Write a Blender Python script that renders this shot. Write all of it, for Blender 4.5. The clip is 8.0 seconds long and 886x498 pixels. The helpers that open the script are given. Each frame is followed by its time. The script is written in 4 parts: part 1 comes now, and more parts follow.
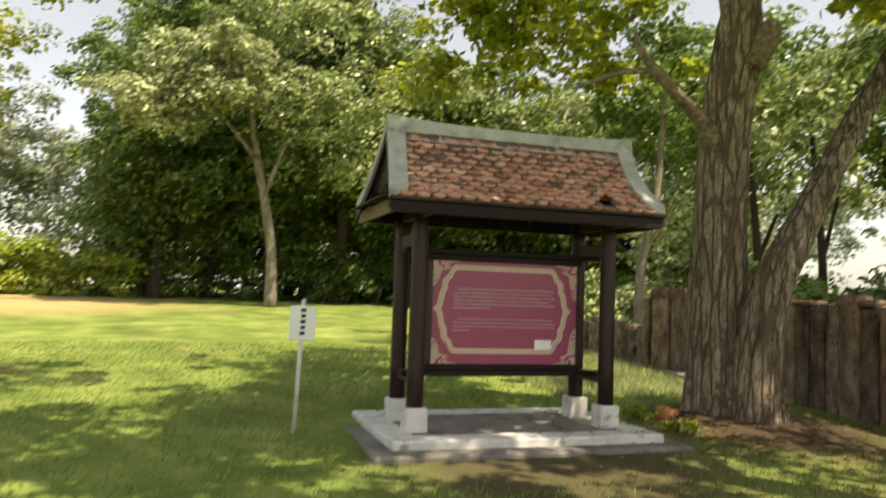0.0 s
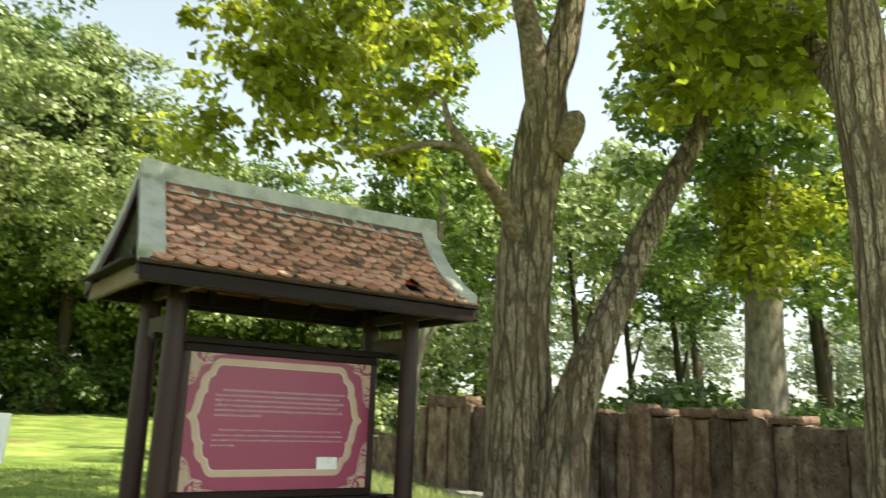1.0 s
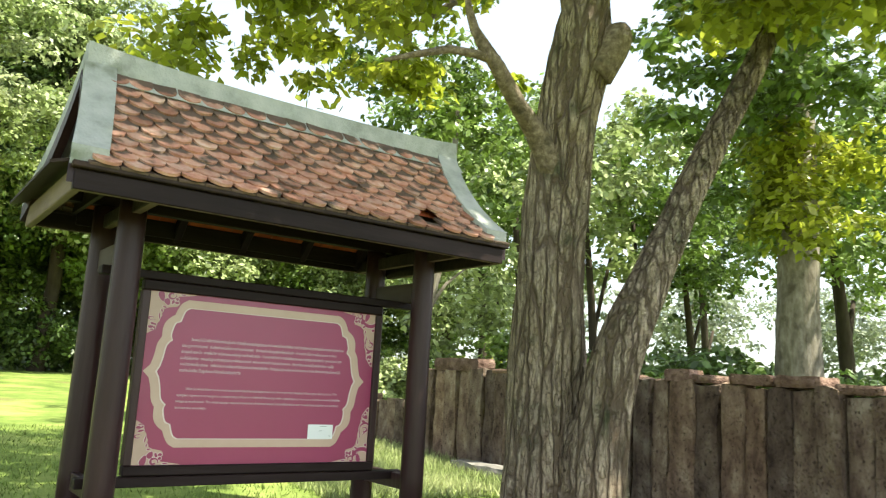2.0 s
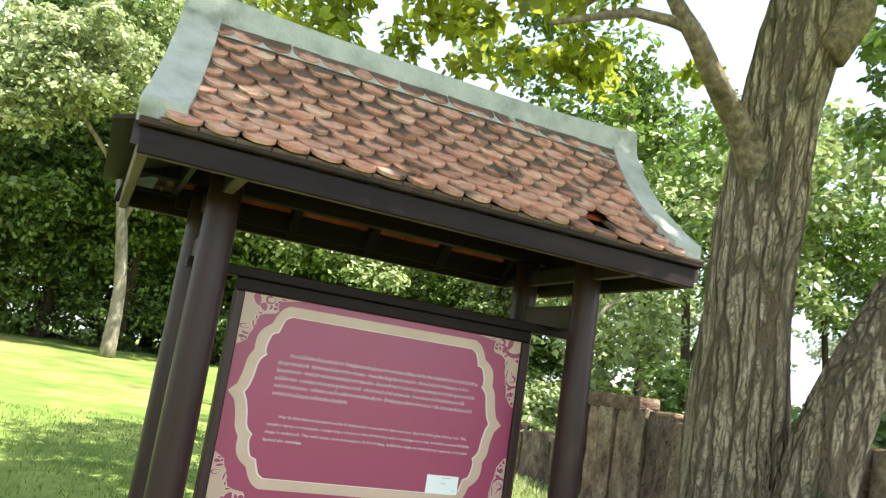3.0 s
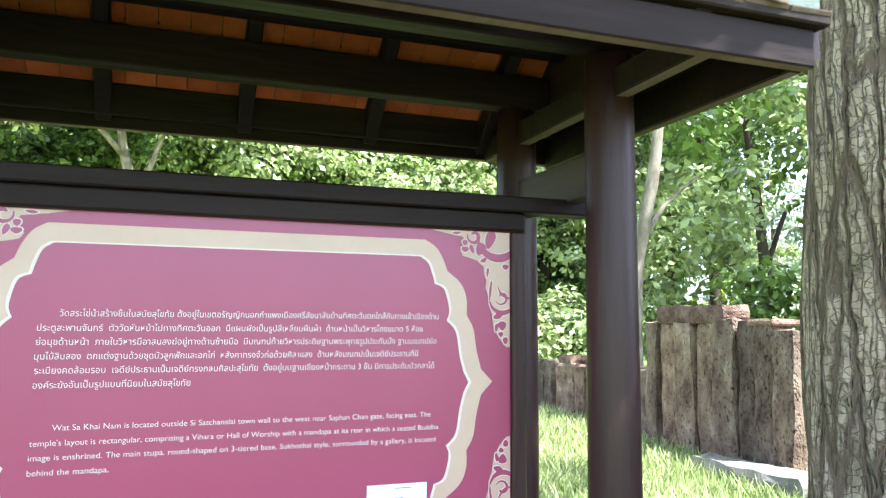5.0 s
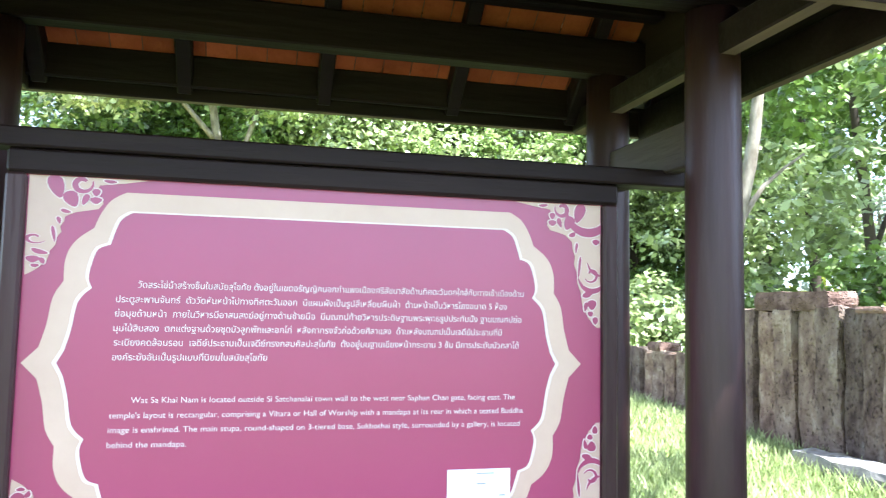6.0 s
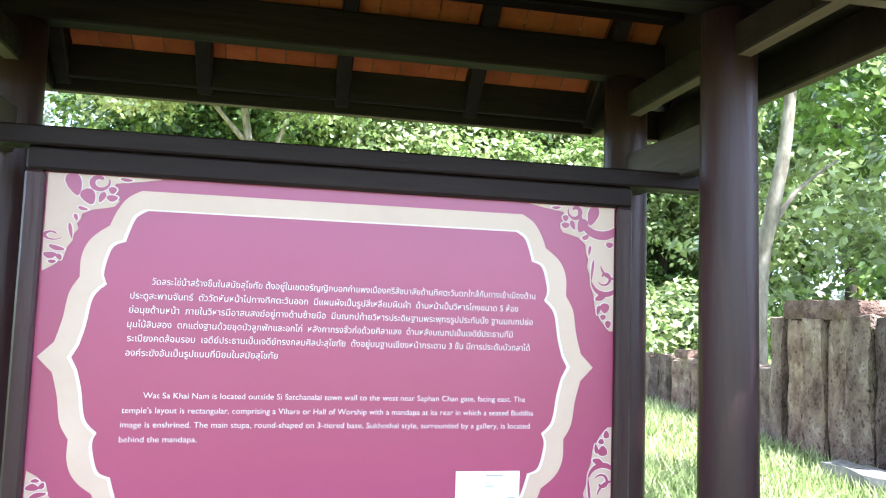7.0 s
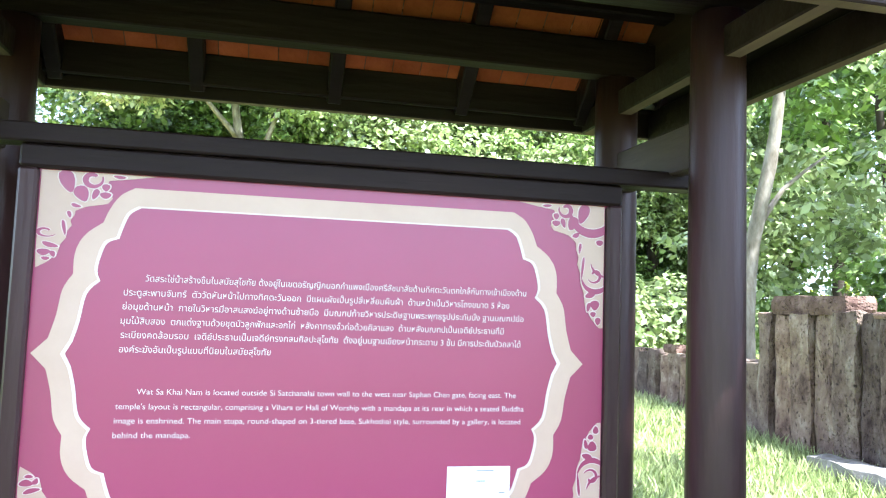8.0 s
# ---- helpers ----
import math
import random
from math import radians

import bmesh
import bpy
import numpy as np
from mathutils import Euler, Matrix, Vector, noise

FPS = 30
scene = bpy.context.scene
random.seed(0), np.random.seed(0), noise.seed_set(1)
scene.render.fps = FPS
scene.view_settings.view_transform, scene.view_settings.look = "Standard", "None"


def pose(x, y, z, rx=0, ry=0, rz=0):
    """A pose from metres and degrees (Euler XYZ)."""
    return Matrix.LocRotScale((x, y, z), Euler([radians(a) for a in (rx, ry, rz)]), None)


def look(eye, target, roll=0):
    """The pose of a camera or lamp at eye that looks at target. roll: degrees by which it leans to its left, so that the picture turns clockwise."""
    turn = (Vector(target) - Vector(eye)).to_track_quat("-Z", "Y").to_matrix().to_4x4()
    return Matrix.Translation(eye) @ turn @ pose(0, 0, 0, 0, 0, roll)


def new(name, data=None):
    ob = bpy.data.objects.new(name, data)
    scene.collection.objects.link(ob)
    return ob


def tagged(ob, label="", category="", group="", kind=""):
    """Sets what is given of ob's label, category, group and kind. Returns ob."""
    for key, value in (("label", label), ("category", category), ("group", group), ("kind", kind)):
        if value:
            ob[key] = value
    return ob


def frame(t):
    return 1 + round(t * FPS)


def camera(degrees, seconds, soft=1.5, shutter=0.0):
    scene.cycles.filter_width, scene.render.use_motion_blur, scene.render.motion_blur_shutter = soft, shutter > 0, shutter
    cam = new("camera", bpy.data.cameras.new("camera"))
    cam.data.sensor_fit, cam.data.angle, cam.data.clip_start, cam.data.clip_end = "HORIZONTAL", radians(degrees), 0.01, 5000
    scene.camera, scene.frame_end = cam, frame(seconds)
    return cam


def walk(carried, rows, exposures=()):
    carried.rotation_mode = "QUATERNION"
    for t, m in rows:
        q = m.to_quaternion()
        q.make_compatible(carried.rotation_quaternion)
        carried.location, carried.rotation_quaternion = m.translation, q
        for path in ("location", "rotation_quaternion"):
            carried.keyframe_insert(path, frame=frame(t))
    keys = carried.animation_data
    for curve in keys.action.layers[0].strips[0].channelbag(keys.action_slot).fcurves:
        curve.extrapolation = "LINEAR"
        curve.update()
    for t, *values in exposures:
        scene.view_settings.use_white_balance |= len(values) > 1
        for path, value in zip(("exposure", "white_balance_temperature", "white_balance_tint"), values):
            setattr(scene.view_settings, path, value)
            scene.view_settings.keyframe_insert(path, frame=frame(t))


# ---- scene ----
cam = camera(60.0, 8.0, soft=1.2, shutter=0.3)
PATH = [
    (0, (-3.433, -8.277, 1.586), (-2.826, -6.375, 1.711), 1.9),
    (0.5, (-3.389, -7.29, 1.532), (-2.505, -5.536, 1.91), 1.7),
    (1, (-3.089, -6.624, 1.523), (-1.939, -5.045, 1.951), 2.1),
    (1.2, (-3.053, -6.417, 1.53), (-1.825, -4.873, 1.861), 2.7),
    (2.3, (-2.132, -5.022, 1.467), (-1.025, -3.392, 1.809), 3.3),
    (2.5, (-2.031, -4.795, 1.526), (-0.974, -3.121, 1.813), 4.3),
    (3, (-1.689, -4.322, 1.651), (-0.882, -2.525, 1.998), 8.6),
    (3.5, (-1.227, -3.741, 1.662), (-0.444, -1.92, 1.935), 2.5),
    (4, (-0.716, -3.238, 1.594), (-0.037, -1.395, 1.97), 1.1),
    (4.5, (-0.437, -2.956, 1.618), (0.181, -1.088, 1.979), 0.6),
    (4.7, (-0.385, -2.80, 1.635), (0.272, -0.93, 1.91), 0.7),
    (5, (-0.307, -2.576, 1.655), (0.38, -0.708, 1.855), 0.3),
    (5.2, (-0.325, -2.49, 1.65), (0.375, -0.63, 1.83), 0.6),
    (6.3, (-0.232, -2.436, 1.626), (0.185, -0.486, 1.784), 1.5),
    (6.5, (-0.222, -2.451, 1.63), (0.197, -0.501, 1.787), 1.8),
    (7, (-0.2, -2.45, 1.617), (0.202, -0.498, 1.788), 1.9),
    (7.5, (-0.213, -2.456, 1.622), (0.197, -0.505, 1.788), 2.1),
    (8, (-0.21, -2.471, 1.627), (0.217, -0.524, 1.783), 2.0),
]
walk(cam, [(t, look(eye, target, roll)) for t, eye, target, roll in PATH],
     exposures=[(0.0, 0.70, 7800, 10), (0.5, 0.98, 7400, 4), (1.0, 1.12, 7000, 0), (2.5, 1.68, 6350, 5), (3.5, 1.75, 6050, 5), (4.0, 2.03, 5850, 6), (4.5, 2.25, 5650, 9), (5.0, 2.46, 5400, 10), (6.3, 2.66, 5200, 15), (8.0, 2.66, 5200, 15)])

# ---- world, sun ----
SUN_AZ, SUN_EL = 140.0, 60.0          # azimuth from +y towards +x, elevation
world = bpy.data.worlds.new("world")
scene.world = world
world.use_nodes = True
wn = world.node_tree.nodes
sky = wn.new("ShaderNodeTexSky")
sky.sky_type = "NISHITA"
sky.sun_disc = False
sky.sun_elevation = radians(SUN_EL)
sky.sun_rotation = radians(SUN_AZ)
sky.dust_density = 1.5
sky.air_density = 1.0
wn["Background"].inputs["Strength"].default_value = 0.15
haze = wn.new("ShaderNodeHueSaturation")
haze.inputs["Saturation"].default_value = 0.5
world.node_tree.links.new(sky.outputs[0], haze.inputs["Color"])
world.node_tree.links.new(haze.outputs[0], wn["Background"].inputs["Color"])
sun = new("sun", bpy.data.lights.new("sun", "SUN"))
sun.data.energy, sun.data.angle, sun.data.color = 5.0, radians(0.55), (1.0, 0.93, 0.78)
sd = Vector((math.sin(radians(SUN_AZ)) * math.cos(radians(SUN_EL)), math.cos(radians(SUN_AZ)) * math.cos(radians(SUN_EL)), math.sin(radians(SUN_EL))))
sun.matrix_world = look(sd * 60, (0, 0, 0))


# ---- materials ----
def mat(name, cols, scale=4.0, rough=0.8, bump=0.2, bump_scale=40.0, spots=None, per="", metal=0.0, stretch=(1, 1, 1), trans=0.0, detail=6.0, vary=0.3, spec=0.5, tone=None):
    """Procedural surface: two noise scales of colour, relief, optional blotches, variation per object or island."""
    m = bpy.data.materials.new(name)
    m.use_nodes = True
    nt = m.node_tree
    N, L = nt.nodes, nt.links
    b = N["Principled BSDF"]
    tc = N.new("ShaderNodeTexCoord")
    mp = N.new("ShaderNodeMapping")
    mp.inputs["Scale"].default_value = stretch
    place = tc.outputs["Object"]
    if per == "object":               # every piece gets its own part of the pattern
        oi = N.new("ShaderNodeObjectInfo")
        shift = N.new("ShaderNodeVectorMath")
        L.new(place, shift.inputs[0])
        L.new(oi.outputs["Location"], shift.inputs[1])
        place = shift.outputs[0]
    L.new(place, mp.inputs[0])
    n1 = N.new("ShaderNodeTexNoise")
    n1.inputs["Scale"].default_value, n1.inputs["Detail"].default_value, n1.inputs["Roughness"].default_value = scale, detail, 0.65
    L.new(mp.outputs[0], n1.inputs["Vector"])
    r = N.new("ShaderNodeValToRGB")
    els = r.color_ramp.elements
    lo, hi = 0.32, 0.68
    els[0].position, els[0].color = lo, (*cols[0], 1)
    els[1].position, els[1].color = hi, (*cols[-1], 1)
    for i, c in enumerate(cols[1:-1]):
        e = els.new(lo + (hi - lo) * (i + 1) / (len(cols) - 1))
        e.color = (*c, 1)
    L.new(n1.outputs["Fac"], r.inputs[0])
    col = r.outputs[0]
    if spots:
        c, s, thr = spots
        n2 = N.new("ShaderNodeTexNoise")
        n2.inputs["Scale"].default_value, n2.inputs["Detail"].default_value = s, 5
        L.new(place, n2.inputs["Vector"])
        r2 = N.new("ShaderNodeValToRGB")
        r2.color_ramp.elements[0].position, r2.color_ramp.elements[1].position = thr, thr + 0.12
        L.new(n2.outputs["Fac"], r2.inputs[0])
        mx = N.new("ShaderNodeMixRGB")
        mx.inputs[2].default_value = (*c, 1)
        L.new(r2.outputs[0], mx.inputs[0])
        L.new(col, mx.inputs[1])
        col = mx.outputs[0]
    if per:
        src = N.new("ShaderNodeObjectInfo" if per == "object" else "ShaderNodeNewGeometry")
        rnd = src.outputs["Random" if per == "object" else "Random Per Island"]
        if tone:
            rt = N.new("ShaderNodeValToRGB")
            te = rt.color_ramp.elements
            te[0].color, te[1].color = (*tone[0], 1), (*tone[-1], 1)
            for i, c in enumerate(tone[1:-1]):
                e = te.new((i + 1) / (len(tone) - 1))
                e.color = (*c, 1)
            L.new(rnd, rt.inputs[0])
            mt = N.new("ShaderNodeMixRGB")
            mt.blend_type = "MULTIPLY"
            mt.inputs[0].default_value = 1.0
            L.new(col, mt.inputs[1])
            L.new(rt.outputs[0], mt.inputs[2])
            col = mt.outputs[0]
        hv = N.new("ShaderNodeHueSaturation")
        mr = N.new("ShaderNodeMapRange")
        mr.inputs["To Min"].default_value, mr.inputs["To Max"].default_value = 1 - vary, 1 + vary
        L.new(rnd, mr.inputs["Value"])
        L.new(mr.outputs[0], hv.inputs["Value"])
        L.new(col, hv.inputs["Color"])
        col = hv.outputs[0]
    L.new(col, b.inputs["Base Color"])
    b.inputs["Roughness"].default_value, b.inputs["Metallic"].default_value = rough, metal
    b.inputs["Specular IOR Level"].default_value = spec
    if bump:
        n3 = N.new("ShaderNodeTexNoise")
        n3.inputs["Scale"].default_value, n3.inputs["Detail"].default_value = bump_scale, 5
        L.new(mp.outputs[0], n3.inputs["Vector"])
        bp = N.new("ShaderNodeBump")
        bp.inputs["Strength"].default_value, bp.inputs["Distance"].default_value = bump, 0.02
        L.new(n3.outputs["Fac"], bp.inputs["Height"])
        L.new(bp.outputs[0], b.inputs["Normal"])
    if trans:
        tr = N.new("ShaderNodeBsdfTranslucent")
        L.new(col, tr.inputs["Color"])
        ms = N.new("ShaderNodeMixShader")
        ms.inputs[0].default_value = trans
        L.new(b.outputs[0], ms.inputs[1])
        L.new(tr.outputs[0], ms.inputs[2])
        L.new(ms.outputs[0], N["Material Output"].inputs["Surface"])
    return m


GRASS = mat("grass_ground", [(0.085, 0.13, 0.03), (0.16, 0.215, 0.05), (0.28, 0.325, 0.095)], 0.9, 0.9, 0.6, 60, spots=((0.15, 0.12, 0.055), 0.35, 0.60), spec=0.1)
BLADE = mat("grass_blade", [(0.14, 0.205, 0.045), (0.29, 0.355, 0.105)], 0.6, 0.7, 0, per="island", trans=0.35, vary=0.45, spec=0.2)
DRY_BLADE = mat("dry_grass_blade", [(0.27, 0.33, 0.12), (0.48, 0.50, 0.26)], 0.6, 0.7, 0, per="island", trans=0.35, vary=0.4, spec=0.2)
WOOD = mat("dark_stained_wood", [(0.018, 0.0075, 0.0075), (0.032, 0.0145, 0.0145), (0.050, 0.025, 0.0245)], 3.0, 0.40, 0.25, 25, stretch=(1, 1, 0.12), spec=0.3)
WOODX = mat("dark_stained_beam", [(0.009, 0.005, 0.0045), (0.017, 0.0098, 0.009), (0.029, 0.0175, 0.016)], 3.0, 0.55, 0.3, 25, stretch=(0.12, 1, 1), spec=0.16)
# Pale wood tone that holds the light on undersides and left end board.
LIT_WOOD = mat("lit_pale_wood", [(0.10, 0.072, 0.05), (0.17, 0.125, 0.088), (0.24, 0.185, 0.135)], 4.0, 0.8, 0.3, 30, stretch=(1, 0.15, 1), spec=0.15)
# Worn rail wood, its colour brightened for light from outside.
WORN_LIT = mat("brown_weathered_lit_rail", [(0.035, 0.024, 0.019), (0.06, 0.043, 0.034), (0.10, 0.075, 0.06)], 3.0, 0.6, 0.25, 25, stretch=(1, 0.12, 1), spec=0.2)
WOODY = mat("brown_worn_wood", [(0.015, 0.009, 0.007), (0.028, 0.017, 0.013), (0.05, 0.03, 0.022)], 3.0, 0.6, 0.25, 25, stretch=(1, 0.12, 1), spec=0.2)
TILE = mat("clay_tile", [(0.40, 0.18, 0.125), (0.54, 0.29, 0.21), (0.62, 0.43, 0.34)], 9.0, 0.85, 0.3, 60, spots=((0.10, 0.08, 0.062), 6.5, 0.565), per="object", vary=0.18, spec=0.2,
           tone=[(0.72, 0.64, 0.58), (1, 1, 1), (1, 0.9, 0.84), (0.92, 0.95, 0.93)])


def lichen_and_shade(m):
    """Dark growth and shade painted below the upper tile's tail, reaching down unevenly."""
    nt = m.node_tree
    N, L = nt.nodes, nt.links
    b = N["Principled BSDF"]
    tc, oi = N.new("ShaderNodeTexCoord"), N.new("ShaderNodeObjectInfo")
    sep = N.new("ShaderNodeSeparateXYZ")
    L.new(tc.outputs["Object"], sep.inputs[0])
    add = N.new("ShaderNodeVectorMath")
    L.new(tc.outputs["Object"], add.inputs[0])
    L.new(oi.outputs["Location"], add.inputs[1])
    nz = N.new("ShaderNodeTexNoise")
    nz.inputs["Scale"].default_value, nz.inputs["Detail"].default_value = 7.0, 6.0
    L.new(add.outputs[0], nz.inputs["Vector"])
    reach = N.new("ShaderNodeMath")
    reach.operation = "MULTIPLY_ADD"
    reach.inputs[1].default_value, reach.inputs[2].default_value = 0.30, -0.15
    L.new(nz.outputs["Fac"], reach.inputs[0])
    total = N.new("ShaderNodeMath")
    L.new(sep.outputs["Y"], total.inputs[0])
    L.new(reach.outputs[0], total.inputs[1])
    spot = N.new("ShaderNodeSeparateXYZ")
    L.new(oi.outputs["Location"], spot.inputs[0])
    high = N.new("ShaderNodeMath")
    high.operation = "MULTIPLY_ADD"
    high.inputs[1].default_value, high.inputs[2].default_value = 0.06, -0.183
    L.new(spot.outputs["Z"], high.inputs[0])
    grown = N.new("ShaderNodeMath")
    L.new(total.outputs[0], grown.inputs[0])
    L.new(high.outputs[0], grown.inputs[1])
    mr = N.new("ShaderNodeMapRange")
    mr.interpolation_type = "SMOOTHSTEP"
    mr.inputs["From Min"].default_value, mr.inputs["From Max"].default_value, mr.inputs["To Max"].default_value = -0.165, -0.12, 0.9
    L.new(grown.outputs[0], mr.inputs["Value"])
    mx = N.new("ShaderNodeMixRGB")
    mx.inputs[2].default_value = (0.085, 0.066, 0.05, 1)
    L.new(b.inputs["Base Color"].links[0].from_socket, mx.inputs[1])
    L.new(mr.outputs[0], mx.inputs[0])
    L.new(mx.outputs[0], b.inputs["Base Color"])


lichen_and_shade(TILE)
TILE_IN = mat("clay_tile_underside", [(0.32, 0.07, 0.026), (0.48, 0.125, 0.046)], 6.0, 0.85, 0.2, 50, per="island", vary=0.15, spec=0.2)
MORTAR = mat("grey_mortar", [(0.30, 0.31, 0.28), (0.42, 0.43, 0.40), (0.50, 0.50, 0.47)], 5.0, 0.9, 0.35, 60, spots=((0.20, 0.22, 0.16), 3.0, 0.62), spec=0.2)
WHITE = mat("weathered_white_paint", [(0.50, 0.49, 0.45), (0.68, 0.67, 0.63), (0.75, 0.74, 0.71)], 4.0, 0.8, 0.3, 50, spots=((0.33, 0.30, 0.25), 6.0, 0.6), spec=0.2)
CONCRETE = mat("weathered_concrete", [(0.13, 0.12, 0.105), (0.21, 0.195, 0.175), (0.29, 0.27, 0.245)], 3.0, 0.9, 0.4, 50, spots=((0.14, 0.12, 0.09), 2.5, 0.58), spec=0.2)
LATERITE = mat("laterite", [(0.075, 0.05, 0.04), (0.16, 0.112, 0.086), (0.23, 0.172, 0.13), (0.35, 0.29, 0.225)], 4.5, 0.95, 1.0, 55, spots=((0.036, 0.024, 0.019), 24.0, 0.60), per="object", vary=0.3, spec=0.1, tone=[(0.8, 0.8, 0.85), (1, 1, 1), (1.0, 0.92, 0.85)])
LATERITE_CAP = mat("laterite_cap", [(0.10, 0.06, 0.045), (0.20, 0.13, 0.10), (0.32, 0.22, 0.17)], 6.0, 0.95, 1.0, 30, per="object", vary=0.3, spec=0.1)
BARK = mat("grey_brown_bark", [(0.23, 0.175, 0.125), (0.42, 0.335, 0.245), (0.60, 0.50, 0.38)], 14.0, 0.95, 0.8, 60, spots=((0.11, 0.115, 0.07), 1.6, 0.58), stretch=(1, 1, 0.3), spec=0.1)
BARK_PALE = mat("pale_bark", [(0.11, 0.092, 0.068), (0.21, 0.182, 0.142), (0.32, 0.285, 0.235)], 8.0, 0.95, 0.6, 20, spots=((0.10, 0.085, 0.06), 2.0, 0.6), stretch=(1, 1, 0.4), spec=0.1)
BARK_DARK = mat("dark_bark", [(0.035, 0.028, 0.02), (0.075, 0.06, 0.045)], 3.0, 0.95, 0.6, 20, stretch=(1, 1, 0.3), spec=0.1)
MAROON = mat("maroon_print", [(0.29, 0.043, 0.105), (0.315, 0.048, 0.118)], 1.2, 0.28, 0.03, 8, spec=0.5)
CREAM = mat("cream_print", [(0.51, 0.355, 0.265), (0.58, 0.425, 0.325)], 3.0, 0.35, 0, spec=0.5)
EDGE = mat("pale_print", [(0.66, 0.56, 0.50), (0.72, 0.62, 0.56)], 3.0, 0.4, 0)
LETTER = mat("white_print", [(0.66, 0.58, 0.57), (0.72, 0.64, 0.63)], 3.0, 0.4, 0)
LABEL = mat("white_label", [(0.78, 0.80, 0.78), (0.82, 0.84, 0.82)], 3.0, 0.35, 0)
INK = mat("grey_ink", [(0.22, 0.24, 0.24), (0.28, 0.30, 0.30)], 3.0, 0.5, 0)
BLACK = mat("black_paint", [(0.02, 0.02, 0.02), (0.03, 0.03, 0.03)], 3.0, 0.5, 0)


def furrow(m, depth=0.05):
    """Splits a bark into upright plates: deep wandering furrows, short cross cracks, flaky plate faces."""
    nt = m.node_tree
    N, L = nt.nodes, nt.links
    b = N["Principled BSDF"]
    tc = N.new("ShaderNodeTexCoord")
    wander = N.new("ShaderNodeTexNoise")
    wander.inputs["Scale"].default_value, wander.inputs["Detail"].default_value = 7.0, 6.0
    L.new(tc.outputs["Object"], wander.inputs["Vector"])
    amount = N.new("ShaderNodeVectorMath")
    amount.operation = "MULTIPLY_ADD"
    amount.inputs[1].default_value = (0.055, 0.055, 0.03)
    L.new(wander.outputs["Color"], amount.inputs[0])
    L.new(tc.outputs["Object"], amount.inputs[2])
    cracks = []
    for scale, flat, lo, hi in ((9.0, 0.085, 0.0, 0.13), (24.0, 0.16, 0.0, 0.10), (17.0, 1.5, 0.0, 0.045)):
        mp = N.new("ShaderNodeMapping")
        mp.inputs["Scale"].default_value = (1, 1, flat)
        L.new(amount.outputs[0], mp.inputs[0])
        vo = N.new("ShaderNodeTexVoronoi")
        vo.feature = "DISTANCE_TO_EDGE"
        vo.inputs["Scale"].default_value = scale
        L.new(mp.outputs[0], vo.inputs["Vector"])
        mr = N.new("ShaderNodeMapRange")
        mr.interpolation_type = "SMOOTHSTEP"
        mr.inputs["From Min"].default_value, mr.inputs["From Max"].default_value = lo, hi
        L.new(vo.outputs["Distance"], mr.inputs["Value"])
        cracks.append(mr.outputs[0])
    height = cracks[0]
    for c, least in ((cracks[1], 0.60), (cracks[2], 0.72)):
        soft = N.new("ShaderNodeMapRange")
        soft.inputs["To Min"].default_value = least
        L.new(c, soft.inputs["Value"])
        mu = N.new("ShaderNodeMath")
        mu.operation = "MULTIPLY"
        L.new(height, mu.inputs[0])
        L.new(soft.outputs[0], mu.inputs[1])
        height = mu.outputs[0]
    old = b.inputs["Base Color"].links[0].from_socket
    mx = N.new("ShaderNodeMixRGB")
    mx.inputs[1].default_value = (0.15, 0.112, 0.08, 1)
    L.new(height, mx.inputs[0])
    L.new(old, mx.inputs[2])
    L.new(mx.outputs[0], b.inputs["Base Color"])
    bp = N.new("ShaderNodeBump")
    bp.inputs["Strength"].default_value, bp.inputs["Distance"].default_value = 1.0, depth
    L.new(height, bp.inputs["Height"])
    L.new(b.inputs["Normal"].links[0].from_socket, bp.inputs["Normal"])
    L.new(bp.outputs[0], b.inputs["Normal"])


def pitted(m, scale, depth):
    """Adds the open pores and lumps of laterite."""
    nt = m.node_tree
    N, L = nt.nodes, nt.links
    b = N["Principled BSDF"]
    tc = N.new("ShaderNodeTexCoord")
    vo = N.new("ShaderNodeTexVoronoi")
    vo.inputs["Scale"].default_value = scale
    L.new(tc.outputs["Object"], vo.inputs["Vector"])
    mr = N.new("ShaderNodeMapRange")
    mr.interpolation_type = "SMOOTHSTEP"
    mr.inputs["From Min"].default_value, mr.inputs["From Max"].default_value = 0.10, 0.42
    L.new(vo.outputs["Distance"], mr.inputs["Value"])
    bp = N.new("ShaderNodeBump")
    bp.inputs["Strength"].default_value, bp.inputs["Distance"].default_value = 0.9, depth
    L.new(mr.outputs[0], bp.inputs["Height"])
    L.new(b.inputs["Normal"].links[0].from_socket, bp.inputs["Normal"])
    L.new(bp.outputs[0], b.inputs["Normal"])


pitted(LATERITE, 34.0, 0.02)
pitted(LATERITE_CAP, 30.0, 0.02)
BARK_LIMB = mat("grey_brown_limb_bark", [(0.12, 0.092, 0.066), (0.23, 0.18, 0.13), (0.40, 0.33, 0.25)], 16.0, 0.95, 0.9, 50, spots=((0.10, 0.085, 0.06), 5.0, 0.58), spec=0.1)
furrow(BARK)
BRICK = mat("orange_brick", [(0.50, 0.20, 0.10), (0.62, 0.28, 0.16)], 8.0, 0.9, 0.5, 40, spec=0.1)


def leaf_mat(name, a, b, trans=0.3, vary=0.5, rough=0.38):
    return mat(name, [a, b], 0.35, rough, 0, per="island", trans=trans, vary=vary, spec=0.6)


